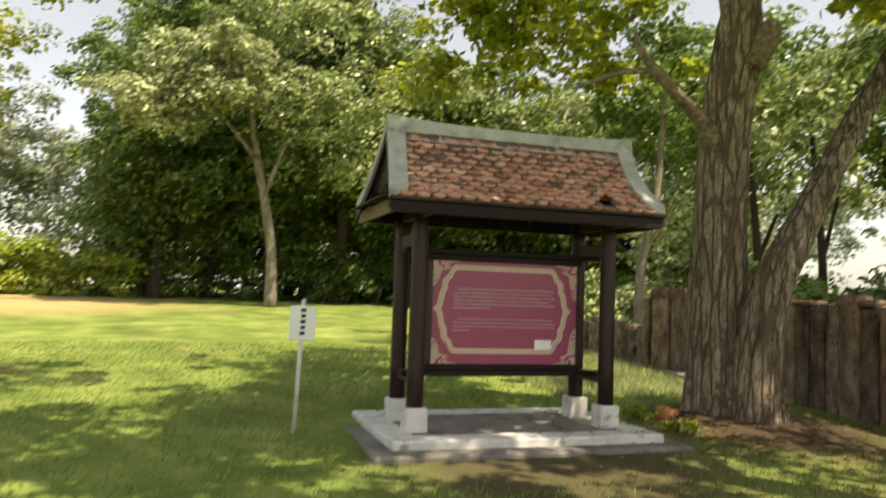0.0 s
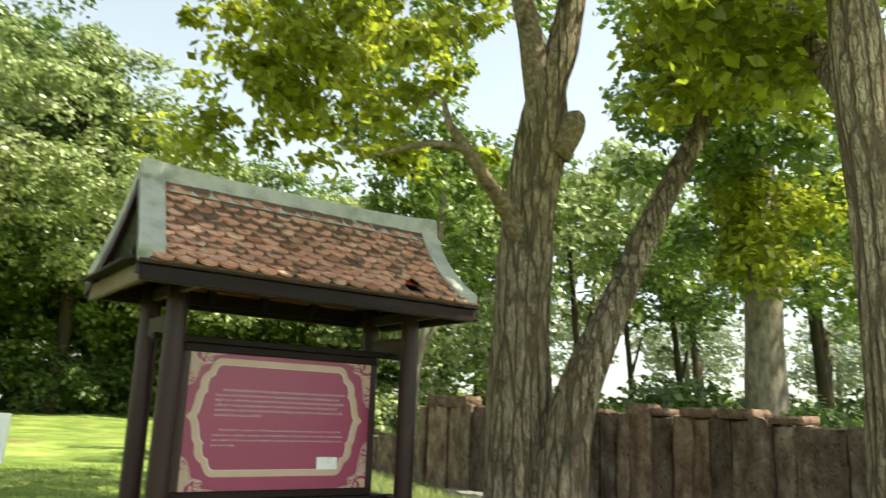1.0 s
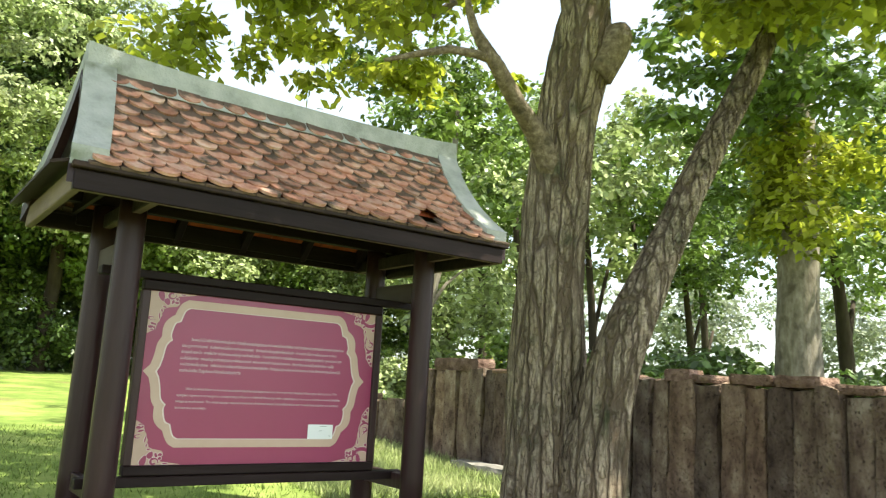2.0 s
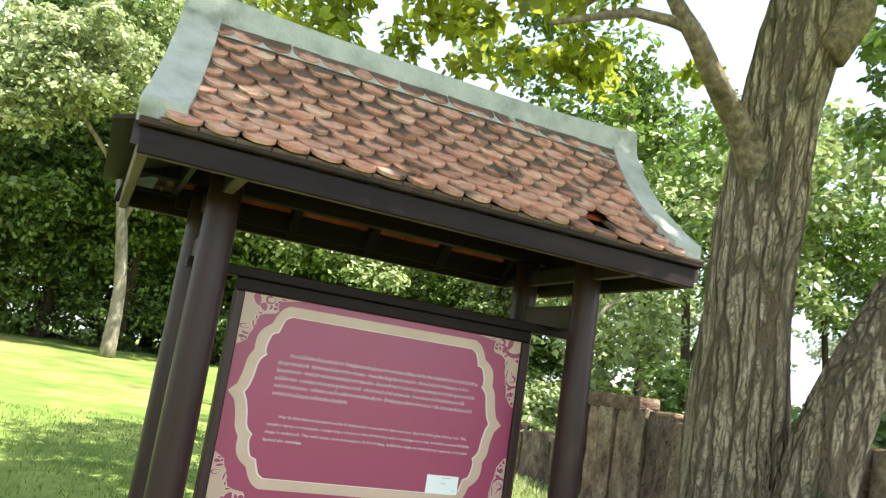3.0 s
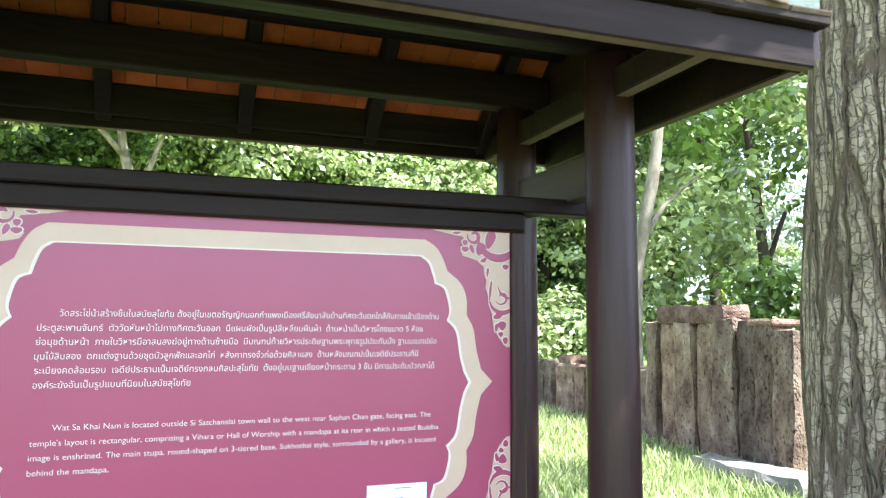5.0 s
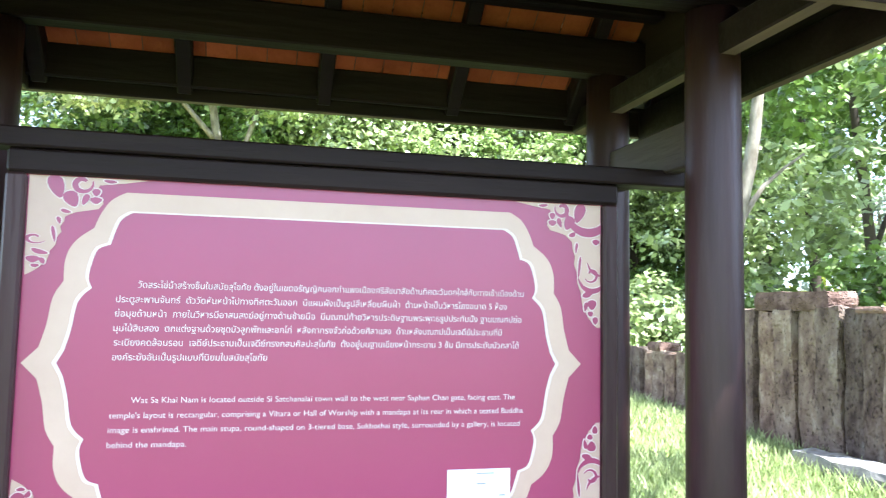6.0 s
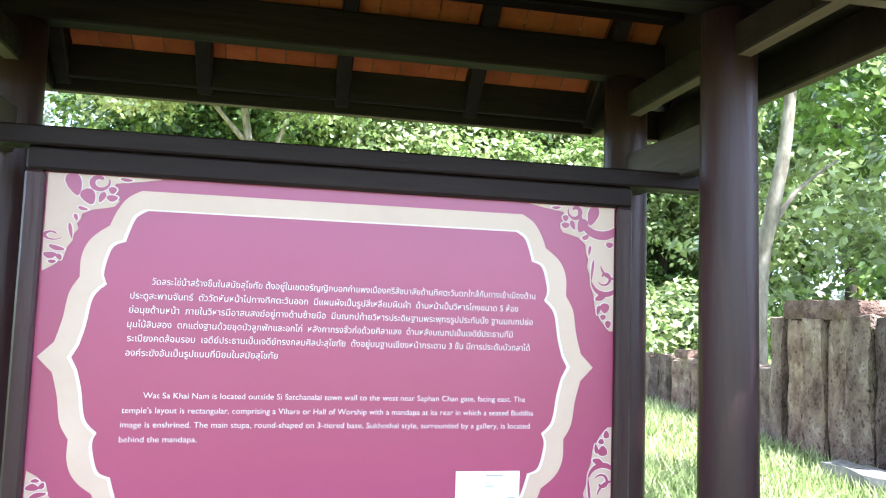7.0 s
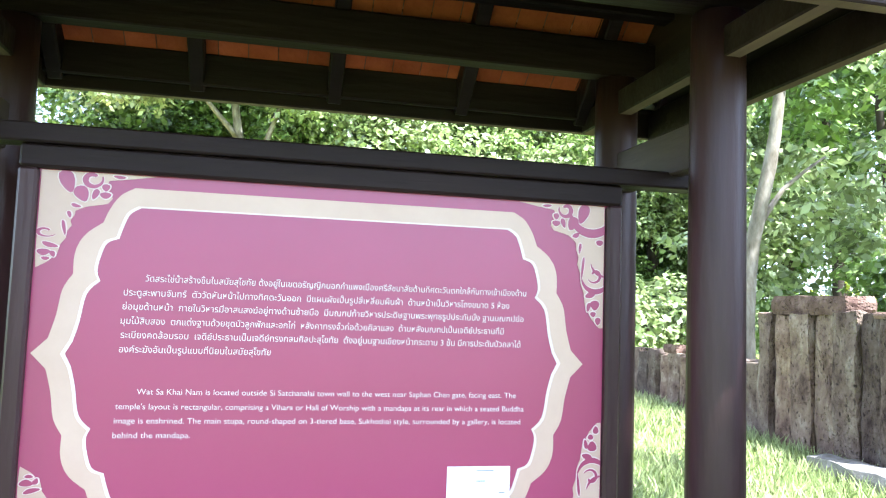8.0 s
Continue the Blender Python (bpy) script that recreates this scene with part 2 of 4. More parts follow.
LEAF_DARK = leaf_mat("leaf_dark", (0.06, 0.11, 0.024), (0.15, 0.22, 0.05))
LEAF_MID = leaf_mat("leaf_mid", (0.10, 0.165, 0.028), (0.21, 0.30, 0.06))
LEAF_PALE = leaf_mat("leaf_pale", (0.22, 0.28, 0.09), (0.37, 0.43, 0.19))
LEAF_SILVER = leaf_mat("leaf_silver_green", (0.30, 0.345, 0.15), (0.47, 0.51, 0.28))
LEAF_YELLOW = leaf_mat("leaf_yellow", (0.22, 0.29, 0.022), (0.43, 0.44, 0.055), 0.55)
LEAF_LIME = leaf_mat("leaf_lime", (0.24, 0.33, 0.04), (0.44, 0.50, 0.09), 0.45)
# Grey-green with the haze of distance mixed into the colour.
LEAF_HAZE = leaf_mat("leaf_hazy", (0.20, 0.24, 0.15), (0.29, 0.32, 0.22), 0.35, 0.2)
LEAF_DRY = leaf_mat("leaf_dry", (0.16, 0.09, 0.045), (0.28, 0.17, 0.08), 0.2)


# ---- mesh helpers ----
def empty(name, m=None):
    e = new(name)
    if m is not None:
        e.matrix_world = m
    return e


def part(name, bm, material, parent=None, label="", smooth=False):
    me = bpy.data.meshes.new(name)
    bm.normal_update()
    bm.to_mesh(me)
    bm.free()
    if smooth:
        me.polygons.foreach_set("use_smooth", [True] * len(me.polygons))
    me.materials.append(material)
    ob = new(name, me)
    ob.parent = parent
    if label:
        tagged(ob, label)
    return ob


def box(bm, x0, x1, y0, y1, z0, z1, bevel=0.0, m=None):
    made = bmesh.ops.create_cube(bm, size=1.0)["verts"]
    mm = Matrix.Translation(((x0 + x1) / 2, (y0 + y1) / 2, (z0 + z1) / 2)) @ Matrix.Diagonal((x1 - x0, y1 - y0, z1 - z0, 1))
    bmesh.ops.transform(bm, matrix=(m @ mm) if m is not None else mm, verts=made)
    if bevel:
        es = list({e for v in made for e in v.link_edges})
        bmesh.ops.bevel(bm, geom=es, offset=bevel, segments=1, affect="EDGES")
    return bm


def lit_below(ob):
    """Gives a stained beam a paler underside, with ground-bounced light in its colour."""
    ob.data.materials.append(LIT_WOOD)
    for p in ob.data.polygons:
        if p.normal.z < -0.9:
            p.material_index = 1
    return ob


def boxed(*a, **k):
    return box(bmesh.new(), *a, **k)


def beam(p, q, w, h, bevel=0.006):
    """A beam from p to q, w wide and h high."""
    p, q = Vector(p), Vector(q)
    d = q - p
    m = Matrix.Translation((p + q) / 2) @ d.to_track_quat("X", "Z").to_matrix().to_4x4()
    return box(bmesh.new(), -d.length / 2, d.length / 2, -w / 2, w / 2, -h / 2, h / 2, bevel, m)


def tube(bm, pts, seg=14, rough=0.06, freq=2.5, ridges=0.0, seed=0.0):
    """A tapered, uneven limb through pts = (x, y, z, radius)."""
    P = [Vector(p[:3]) for p in pts]
    R = [p[3] for p in pts]
    rings = []
    fine = []
    for i in range(len(P) - 1):
        n = max(2, int((P[i + 1] - P[i]).length / 0.22)) if ridges else max(2, int((P[i + 1] - P[i]).length / 0.6))
        for k in range(n):
            f = k / n
            a, b2 = P[max(i - 1, 0)], P[min(i + 2, len(P) - 1)]
            t1, t2 = (P[i + 1] - a) * 0.5, (b2 - P[i]) * 0.5
            f2, f3 = f * f, f * f * f
            c = P[i] * (2 * f3 - 3 * f2 + 1) + t1 * (f3 - 2 * f2 + f) + P[i + 1] * (-2 * f3 + 3 * f2) + t2 * (f3 - f2)
            fine.append((c, R[i] * (1 - f) + R[i + 1] * f))
    fine.append((P[-1], R[-1]))
    prev = None
    for i, (c, r) in enumerate(fine):
        d = (fine[min(i + 1, len(fine) - 1)][0] - fine[max(i - 1, 0)][0]).normalized()
        u = d.orthogonal().normalized() if prev is None else (prev - d * prev.dot(d)).normalized()
        prev = u
        w = d.cross(u)
        ring = []
        for k in range(seg):
            a = 2 * math.pi * k / seg
            n = u * math.cos(a) + w * math.sin(a)
            q = n * 1.3 + c * freq * 0.35 + Vector((seed, 0, 0))
            rr = r * (1 + rough * noise.noise(q * 1.6) * 2)
            if ridges:
                g = noise.noise(Vector((n.x * 5.5, n.y * 5.5, c.z * 0.9 + seed)))
                g2 = noise.noise(Vector((n.x * 13, n.y * 13, c.z * 2.6 + seed)))
                rr += ridges * (0.7 * (0.35 - abs(g)) + 0.55 * g2)
            ring.append(bm.verts.new(c + n * rr))
        rings.append(ring)
    for a, b2 in zip(rings, rings[1:]):
        for k in range(seg):
            bm.faces.new((a[k], a[(k + 1) % seg], b2[(k + 1) % seg], b2[k]))
    bm.faces.new(rings[-1])
    bm.faces.new(list(reversed(rings[0])))
    return bm


def raw(name, verts, faces, material, parent=None, smooth=False):
    """verts (n, 3) and quads or triangles (m, k) as one mesh."""
    me = bpy.data.meshes.new(name)
    verts, faces = np.asarray(verts, dtype=np.float32), np.asarray(faces, dtype=np.int32)
    k = faces.shape[1]
    me.vertices.add(len(verts))
    me.vertices.foreach_set("co", verts.ravel())
    me.loops.add(faces.size)
    me.loops.foreach_set("vertex_index", faces.ravel())
    me.polygons.add(len(faces))
    me.polygons.foreach_set("loop_start", np.arange(0, faces.size, k, dtype=np.int32))
    me.polygons.foreach_set("loop_total", np.full(len(faces), k, dtype=np.int32))
    me.update(calc_edges=True)
    me.materials.append(material)
    ob = new(name, me)
    ob.parent = parent
    return ob


def leaves(rng, centres, radii, per, size, droop=0.3, flat=0.75):
    """Leaf blades on uneven clumps: a folded pointed blade of four corners each."""
    n = len(centres) * per
    c = np.repeat(np.asarray(centres, float), per, axis=0)
    r = np.repeat(np.asarray(radii, float), per)[:, None]
    d = rng.normal(size=(n, 3))
    d /= np.linalg.norm(d, axis=1, keepdims=True)
    low = (d[:, 2] < 0) & (rng.uniform(size=n) < 0.6)
    d[low, 2] *= -0.5                      # most blades sit on the upper side of their tuft
    rad = rng.uniform(0.35, 1.08, (n, 1)) ** 0.6
    p = c + d * rad * r * np.array([1, 1, flat])
    up = d * 0.6 + rng.normal(size=(n, 3)) * 0.55 + np.array([0, 0, 0.7])
    up /= np.linalg.norm(up, axis=1, keepdims=True)
    along = rng.normal(size=(n, 3)) + d * 0.6 + np.array([0, 0, -droop * 2])
    along -= up * np.sum(along * up, axis=1, keepdims=True)
    along /= np.linalg.norm(along, axis=1, keepdims=True) + 1e-9
    side = np.cross(up, along)
    s = size * rng.uniform(0.6, 1.35, (n, 1))
    w = 0.30
    v = np.stack([p - along * s * 0.5, p + side * s * w - up * s * 0.05, p + along * s * 0.5 - up * s * 0.12, p - side * s * w - up * s * 0.05], axis=1)
    f = np.arange(n * 4).reshape(n, 4)
    return v.reshape(-1, 3), f


def crown_points(rng, centre, size, count, clump):
    """Clump centres scattered through an uneven ellipsoid, most of them towards its skin."""
    d = rng.normal(size=(count, 3))
    d /= np.linalg.norm(d, axis=1, keepdims=True)
    k = rng.uniform(0.15, 1.0, (count, 1)) ** 0.5
    lump = 1 + 0.28 * np.sin(d[:, :1] * 5 + d[:, 1:2] * 4 + centre[0]) + 0.2 * np.sin(d[:, 2:3] * 6 + centre[1])
    p = np.asarray(centre) + d * k * lump * np.asarray(size)
    return p, rng.uniform(0.6, 1.3, count) * clump


def ground_z(x, y):
    z = 0.08 + 0.04 * y
    if y > 32:
        z = 0.08 + 0.04 * 32 + 0.003 * (y - 32)
    if y < -12:
        z = 0.08 - 0.48
    z += 0.17 * math.exp(-((x - 3.3) ** 2 + (y - 0.2) ** 2) / 1.4)
    z += 0.03 * noise.noise(Vector((x * 0.35, y * 0.35, 0))) * min(1, abs(x) / 2 + abs(y) / 2)
    return z


# ---- ground ----
xs = np.unique(np.concatenate([np.linspace(-10, 12, 89), np.linspace(-60, 60, 61), np.linspace(-1500, 1500, 41)]))
ys = np.unique(np.concatenate([np.linspace(-10, 16, 105), np.linspace(-40, 60, 51), np.linspace(-1500, 1500, 41)]))
gv = [(x, y, ground_z(x, y)) for y in ys for x in xs]
nx = len(xs)
gf = [(j * nx + i, j * nx + i + 1, (j + 1) * nx + i + 1, (j + 1) * nx + i) for j in range(len(ys) - 1) for i in range(nx - 1)]
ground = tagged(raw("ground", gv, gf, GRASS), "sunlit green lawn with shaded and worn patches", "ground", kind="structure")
nt = GRASS.node_tree
gtc = nt.nodes.new("ShaderNodeTexCoord")
gnz = nt.nodes.new("ShaderNodeTexNoise")
gnz.inputs["Scale"].default_value, gnz.inputs["Detail"].default_value = 1.3, 8
old = nt.nodes["Principled BSDF"].inputs["Base Color"].links[0].from_socket
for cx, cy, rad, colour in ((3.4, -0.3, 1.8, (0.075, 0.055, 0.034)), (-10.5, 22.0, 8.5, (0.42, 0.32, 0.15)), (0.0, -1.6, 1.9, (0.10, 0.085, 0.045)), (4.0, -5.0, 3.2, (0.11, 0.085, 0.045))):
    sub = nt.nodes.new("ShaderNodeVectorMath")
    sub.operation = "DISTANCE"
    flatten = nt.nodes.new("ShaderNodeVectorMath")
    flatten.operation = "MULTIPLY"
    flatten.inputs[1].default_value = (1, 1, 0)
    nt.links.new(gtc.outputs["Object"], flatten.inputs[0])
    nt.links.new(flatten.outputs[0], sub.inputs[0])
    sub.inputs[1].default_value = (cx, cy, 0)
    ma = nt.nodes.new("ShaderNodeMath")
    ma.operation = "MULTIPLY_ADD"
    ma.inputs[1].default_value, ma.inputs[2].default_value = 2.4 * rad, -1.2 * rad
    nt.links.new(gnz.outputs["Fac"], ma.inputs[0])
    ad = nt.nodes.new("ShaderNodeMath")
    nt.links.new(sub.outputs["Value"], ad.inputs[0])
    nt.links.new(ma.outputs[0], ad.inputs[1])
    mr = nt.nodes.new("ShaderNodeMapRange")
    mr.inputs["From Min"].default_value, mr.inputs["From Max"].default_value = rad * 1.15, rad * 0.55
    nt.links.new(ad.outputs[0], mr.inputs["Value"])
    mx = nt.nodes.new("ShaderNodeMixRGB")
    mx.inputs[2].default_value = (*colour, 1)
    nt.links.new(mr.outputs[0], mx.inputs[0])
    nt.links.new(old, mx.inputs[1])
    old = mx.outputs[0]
nt.links.new(old, nt.nodes["Principled BSDF"].inputs["Base Color"])
ground.data.polygons.foreach_set("use_smooth", [True] * len(ground.data.polygons))


def grass(name, n, x0, x1, y0, y1, h, seed, label, blade=BLADE):
    rng = np.random.default_rng(seed)
    x, y = rng.uniform(x0, x1, n), rng.uniform(y0, y1, n)
    keep = ~((np.abs(x) < 1.75) & (y > -1.15) & (y < 1.3)) & (x < 5.25)
    keep &= (np.hypot(x - 3.3, y + 0.1) > 1.3 + rng.uniform(-0.3, 0.9, n)) & (np.hypot(x, (y + 1.3) * 2) > rng.uniform(1.0, 2.4, n))
    x, y = x[keep], y[keep]
    n = len(x)
    z = np.array([ground_z(a, b) for a, b in zip(x, y)]) - 0.01
    a = rng.uniform(0, 2 * math.pi, n)
    hh = h * rng.uniform(0.4, 1.4, n)
    lean = rng.normal(0, 0.45, (n, 2)) * hh[:, None]
    w = 0.006 + 0.05 * hh
    base = np.stack([x, y, z], 1)
    off = np.stack([np.cos(a) * w, np.sin(a) * w, 0 * a], 1)
    top = base + np.concatenate([lean, hh[:, None]], 1)
    v = np.stack([base - off, base + off, top], 1).reshape(-1, 3)
    return tagged(raw(name, v, np.arange(n * 3).reshape(n, 3), blade), label, "grass", kind="stuff")


grass("grass", 60000, -7, 5.2, -6.5, 9, 0.055, 3, "short green mown grass blades on the lawn")
grass("tall_grass", 16000, 1.8, 5.25, 2.0, 8.5, 0.13, 4, "longer pale green grass beside the laterite wall", DRY_BLADE)

# ---- information shelter ----
PX, PYF, PYB = 1.15, -0.30, 0.45
shelter = tagged(empty("information_shelter"), "dark-stained wooden sign shelter with a small clay-tiled gable roof", "shelter")
part("foundation_pad", boxed(-1.78, 1.72, -1.22, 1.35, -0.12, 0.085, 0.03), CONCRETE, shelter, "weathered grey concrete pad")
for kerb_box in ((-1.55, 1.5, -0.98, -0.66, 0.05, 0.175), (-1.55, -1.24, -0.656, 1.08, 0.05, 0.173),
                 (1.19, 1.5, -0.656, 1.08, 0.05, 0.173), (-1.236, 1.186, 0.80, 1.08, 0.05, 0.171)):
    part("kerb", boxed(*kerb_box, 0.02), WHITE, shelter, "white-painted concrete kerb with worn dirty patches")
part("floor_slab", boxed(-1.25, 1.2, -0.67, 0.81, 0.05, 0.15, 0.005), CONCRETE, shelter)
for sx in (-PX, PX):
    for py in (PYF, PYB):
        part("footing", boxed(sx - 0.12, sx + 0.12, py - 0.12, py + 0.12, 0.14, 0.405, 0.012), WHITE, shelter, "white-painted square concrete footing")
        bm = bmesh.new()
        tube(bm, [(sx, py, 0.39, 0.092), (sx, py, 1.2, 0.09), (sx, py, 2.0, 0.088), (sx, py, 2.60, 0.086)], 20, 0.012, 1.0, seed=sx + py)
        part("post", bm, WOOD, shelter, smooth=True)
    part("side_rail", beam((sx, PYF, 2.20), (sx, PYB, 2.20), 0.06, 0.16), WORN_LIT, shelter, "brown worn side rail, brightened for light from outside")
    part("lower_side_rail", beam((sx, PYF, 0.70), (sx, PYB, 0.70), 0.06, 0.12), WOOD, shelter)
    lit_below(part("outrigger", beam((sx, -0.82, 2.49), (sx, 0.75, 2.49), 0.06, 0.10), WOODX, shelter))
for py in (PYF, PYB):
    part("plate_beam", beam((-1.56, py, 2.685), (1.38, py, 2.685), 0.09, 0.15), WOODX, shelter)
# sign
part("top_beam", beam((-1.24, 0.0, 2.104), (1.24, 0.0, 2.104), 0.10, 0.058), WOODX, shelter)
part("bottom_beam", beam((-1.24, 0.0, 0.735), (1.24, 0.0, 0.735), 0.10, 0.065), WOODX, shelter)
board = part("sign_board", boxed(-0.915, 0.915, -0.004, 0.03, 0.828, 2.012), MAROON, shelter, "maroon printed sign board with cream ornamental border and white text")
for n, a in (("frame_top", (-0.955, 0.955, -0.035, 0.045, 2.003, 2.073)), ("frame_bottom", (-0.955, 0.955, -0.035, 0.045, 0.771, 0.838)),
             ("frame_side", (-0.957, -0.903, -0.033, 0.045, 0.838, 2.003)), ("frame_side", (0.903, 0.957, -0.033, 0.045, 0.838, 2.003))):
    part(n, boxed(*a, bevel=0.008), WOODX if "side" not in n else WOOD, shelter)


def flat(name, outline, material, y, parent=board, holes=()):
    """A flat print on the board: a filled outline of (x, z)."""
    bm = bmesh.new()
    for loop in (outline, *holes):
        vs = [bm.verts.new((x, y, z)) for x, z in loop]
        for a, b in zip(vs, vs[1:] + vs[:1]):
            bm.edges.new((a, b))
    bmesh.ops.triangle_fill(bm, use_beauty=True, use_dissolve=False, edges=bm.edges[:])
    for f in bm.faces:
        f.normal_update()
        if f.normal.y > 0:
            f.normal_flip()
    return part(name, bm, material, parent)


def bowed(q, cusps):
    """Rounds an outline between its cusps."""
    out = []
    for a, b in zip((0, *cusps), (*cusps, len(q) - 1)):
        seg = q[a:b + 1]
        for i in range(len(seg) - 1):
            p0, p1, p2, p3 = seg[max(i - 1, 0)], seg[i], seg[i + 1], seg[min(i + 2, len(seg) - 1)]
            for k in range(4):
                f = k / 4
                out.append(tuple(0.5 * (2 * p1[c] + (p2[c] - p0[c]) * f + (2 * p0[c] - 5 * p1[c] + 4 * p2[c] - p3[c]) * f * f + (3 * p1[c] - p0[c] - 3 * p2[c] + p3[c]) * f ** 3) for c in (0, 1)))
    return out + [q[-1]]


CXP, CZP = -0.031, 1.457
QO = [(0.60, 0.504), (0.640, 0.479), (0.668, 0.436), (0.684, 0.394), (0.722, 0.365), (0.746, 0.333), (0.758, 0.291), (0.758, 0.237), (0.784, 0.189), (0.796, 0.114), (0.814, 0.045)]
QI = [(0.588, 0.449), (0.618, 0.428), (0.634, 0.390), (0.645, 0.352), (0.678, 0.337), (0.694, 0.294), (0.700, 0.251), (0.690, 0.223), (0.725, 0.183), (0.740, 0.099), (0.755, 0.041)]
QO, QI = bowed([(1.004 * x, z) for x, z in QO], (3, 7)), bowed([(1.004 * x, z) for x, z in QI], (3, 7))
QE = [(x - 0.009, z - 0.005) for x, z in QI]


def ring4(q, tip):
    top = [(-x, z) for x, z in q] + [(-tip, 0)] + [(-x, -z) for x, z in reversed(q)]
    return [(CXP + x, CZP + z) for x, z in top] + [(CXP - x, CZP + z) for x, z in reversed(top)]


band = flat("border_band", ring4(QO, 0.861), CREAM, -0.0065, holes=(ring4(QI, 0.781),))
tagged(band, "cream scalloped border band")
tagged(flat("border_highlight", ring4(QI, 0.781), EDGE, -0.0062, holes=(ring4(QE, 0.768),)), "pale bevelled inner edge of the border")


def spiral(cx, cz, r0, r1, a0, a1, w, n=22):
    """A tapering curl as an outline."""
    o, i = [], []
    for k in range(n + 1):
        f = k / n
        a, r = radians(a0 + (a1 - a0) * f), r0 + (r1 - r0) * f
        ww = w * (0.25 + 0.75 * math.sin(math.pi * min(1, 0.15 + 0.85 * (1 - f))))
        o.append((cx + (r + ww / 2) * math.cos(a), cz + (r + ww / 2) * math.sin(a)))
        i.append((cx + (r - ww / 2) * math.cos(a), cz + (r - ww / 2) * math.sin(a)))
    return o + i[::-1]


def corner(sx, sz):
    ox, oz = sx * 0.90, 1.42 + sz * 0.58

    cut = 0.012 if sx < 0 else 0.0        # the print is cropped a little at the one side

    def T(pts):
        if cut:
            pts = [(1.1 * x, z if z < 0.1 else 0.1 + 0.6 * (z - 0.1)) for x, z in pts]
        return [(ox - sx * max(0.0, x - cut), oz - sz * max(0.0, z)) for x, z in pts]

    def inside(pts):
        return sum(1 for x, z in pts if x - cut > 0.004 and z > 0.004) > len(pts) * 0.75

    shape = [(cut, 0), (0.31, 0), (0.25, 0.012), (0.185, 0.022), (0.176, 0.045), (0.197, 0.075), (0.185, 0.092), (0.16, 0.098), (0.13, 0.107), (0.104, 0.13), (0.102, 0.155), (0.093, 0.18), (0.097, 0.205),
             (0.086, 0.235), (0.085, 0.267), (0.072, 0.30), (0.066, 0.345), (0.042, 0.39), (0.014, 0.42), (0.0, 0.42), (0.0, 0.30)]
    if cut:
        shape = [(x, z) for x, z in shape if x >= cut] + [(cut, 0.36)]
    flat("corner_ornament", T(shape), CREAM, -0.0065)
    def petal(x, z, rx, rz, lean=0.0, n=14):
        c, q = math.cos(radians(lean)), math.sin(radians(lean))
        loop = [(rx * math.cos(2 * math.pi * k / n) * (1 - 0.35 * math.sin(2 * math.pi * k / n)), rz * math.sin(2 * math.pi * k / n)) for k in range(n)]
        return [(x + c * u - q * w, z + q * u + c * w) for u, w in loop]

    drawn = []
    for cx, cz, r0, r1, a0, a1, w in ((0.044, 0.015, 0.086, 0.078, 2, 150, 0.030), (0.143, 0.020, 0.027, 0.012, -20, 320, 0.015), (-0.012, 0.140, 0.064, 0.060, 12, 95, 0.012), (-0.012, 0.145, 0.046, 0.042, 5, 95, 0.010),
                                      (0.026, 0.246, 0.056, 0.046, 10, 135, 0.018), (0.034, 0.240, 0.028, 0.010, 30, 330, 0.011), (-0.010, 0.190, 0.060, 0.054, 10, 80, 0.010)):
        drawn.append((spiral(cx, cz, r0, r1, a0, a1, w), spiral(cx, cz, r0, r1, a0, a1, w + 0.007)))
    for x, z, rx, rz, lean in ((0.080, 0.030, 0.019, 0.036, -18), (0.178, 0.044, 0.010, 0.011, 0), (0.178, 0.068, 0.014, 0.010, 0), (0.152, 0.066, 0.008, 0.017, 20), (0.118, 0.066, 0.018, 0.025, -25), (0.090, 0.150, 0.005, 0.018, -8), (0.105, 0.106, 0.013, 0.008, 25),
                               (0.018, 0.128, 0.013, 0.010, 0), (0.079, 0.218, 0.0045, 0.040, -6), (0.046, 0.306, 0.022, 0.011, 30), (0.032, 0.343, 0.016, 0.017, 0), (0.055, 0.350, 0.007, 0.016, -12), (0.038, 0.374, 0.010, 0.009, 0), (0.020, 0.397, 0.010, 0.013, 0),
                               (0.212, 0.010, 0.016, 0.005, 5), (0.010, 0.300, 0.008, 0.016, 0)):
        drawn.append((petal(x, z, rx, rz, lean), petal(x, z, rx + 0.0035, rz + 0.0035, lean)))
    for k, (core, rim) in enumerate(drawn):
        if inside(core):
            flat("scroll_outline", T(rim), EDGE, -0.0070 - 0.0001 * k)
            flat("corner_scroll", T(core), MAROON, -0.0100 - 0.0001 * k)


for sx in (-1, 1):
    for sz in (-1, 1):
        corner(sx, sz)


def text_line(body, x0, x1, z, height):
    c = bpy.data.curves.new("text_line", "FONT")
    c.body, c.size = body, height
    c.offset = height * (-0.004 if body.isascii() else 0.0)
    ob = bpy.data.objects.new("text_line", c)
    scene.collection.objects.link(ob)
    me = bpy.data.meshes.new_from_object(ob.evaluated_get(bpy.context.evaluated_depsgraph_get()))
    bpy.data.objects.remove(ob)
    xsv = [v.co.x for v in me.vertices]
    lo, hi = min(xsv), max(xsv)
    k = (x1 - x0) / (hi - lo)
    me.transform(Matrix(((k, 0, 0, x0 - lo * k), (0, 0, 1, -0.0075), (0, 1, 0, z), (0, 0, 0, 1))))
    me.materials.append(LETTER)
    o = new("text_line", me)
    o.parent = board
    return o


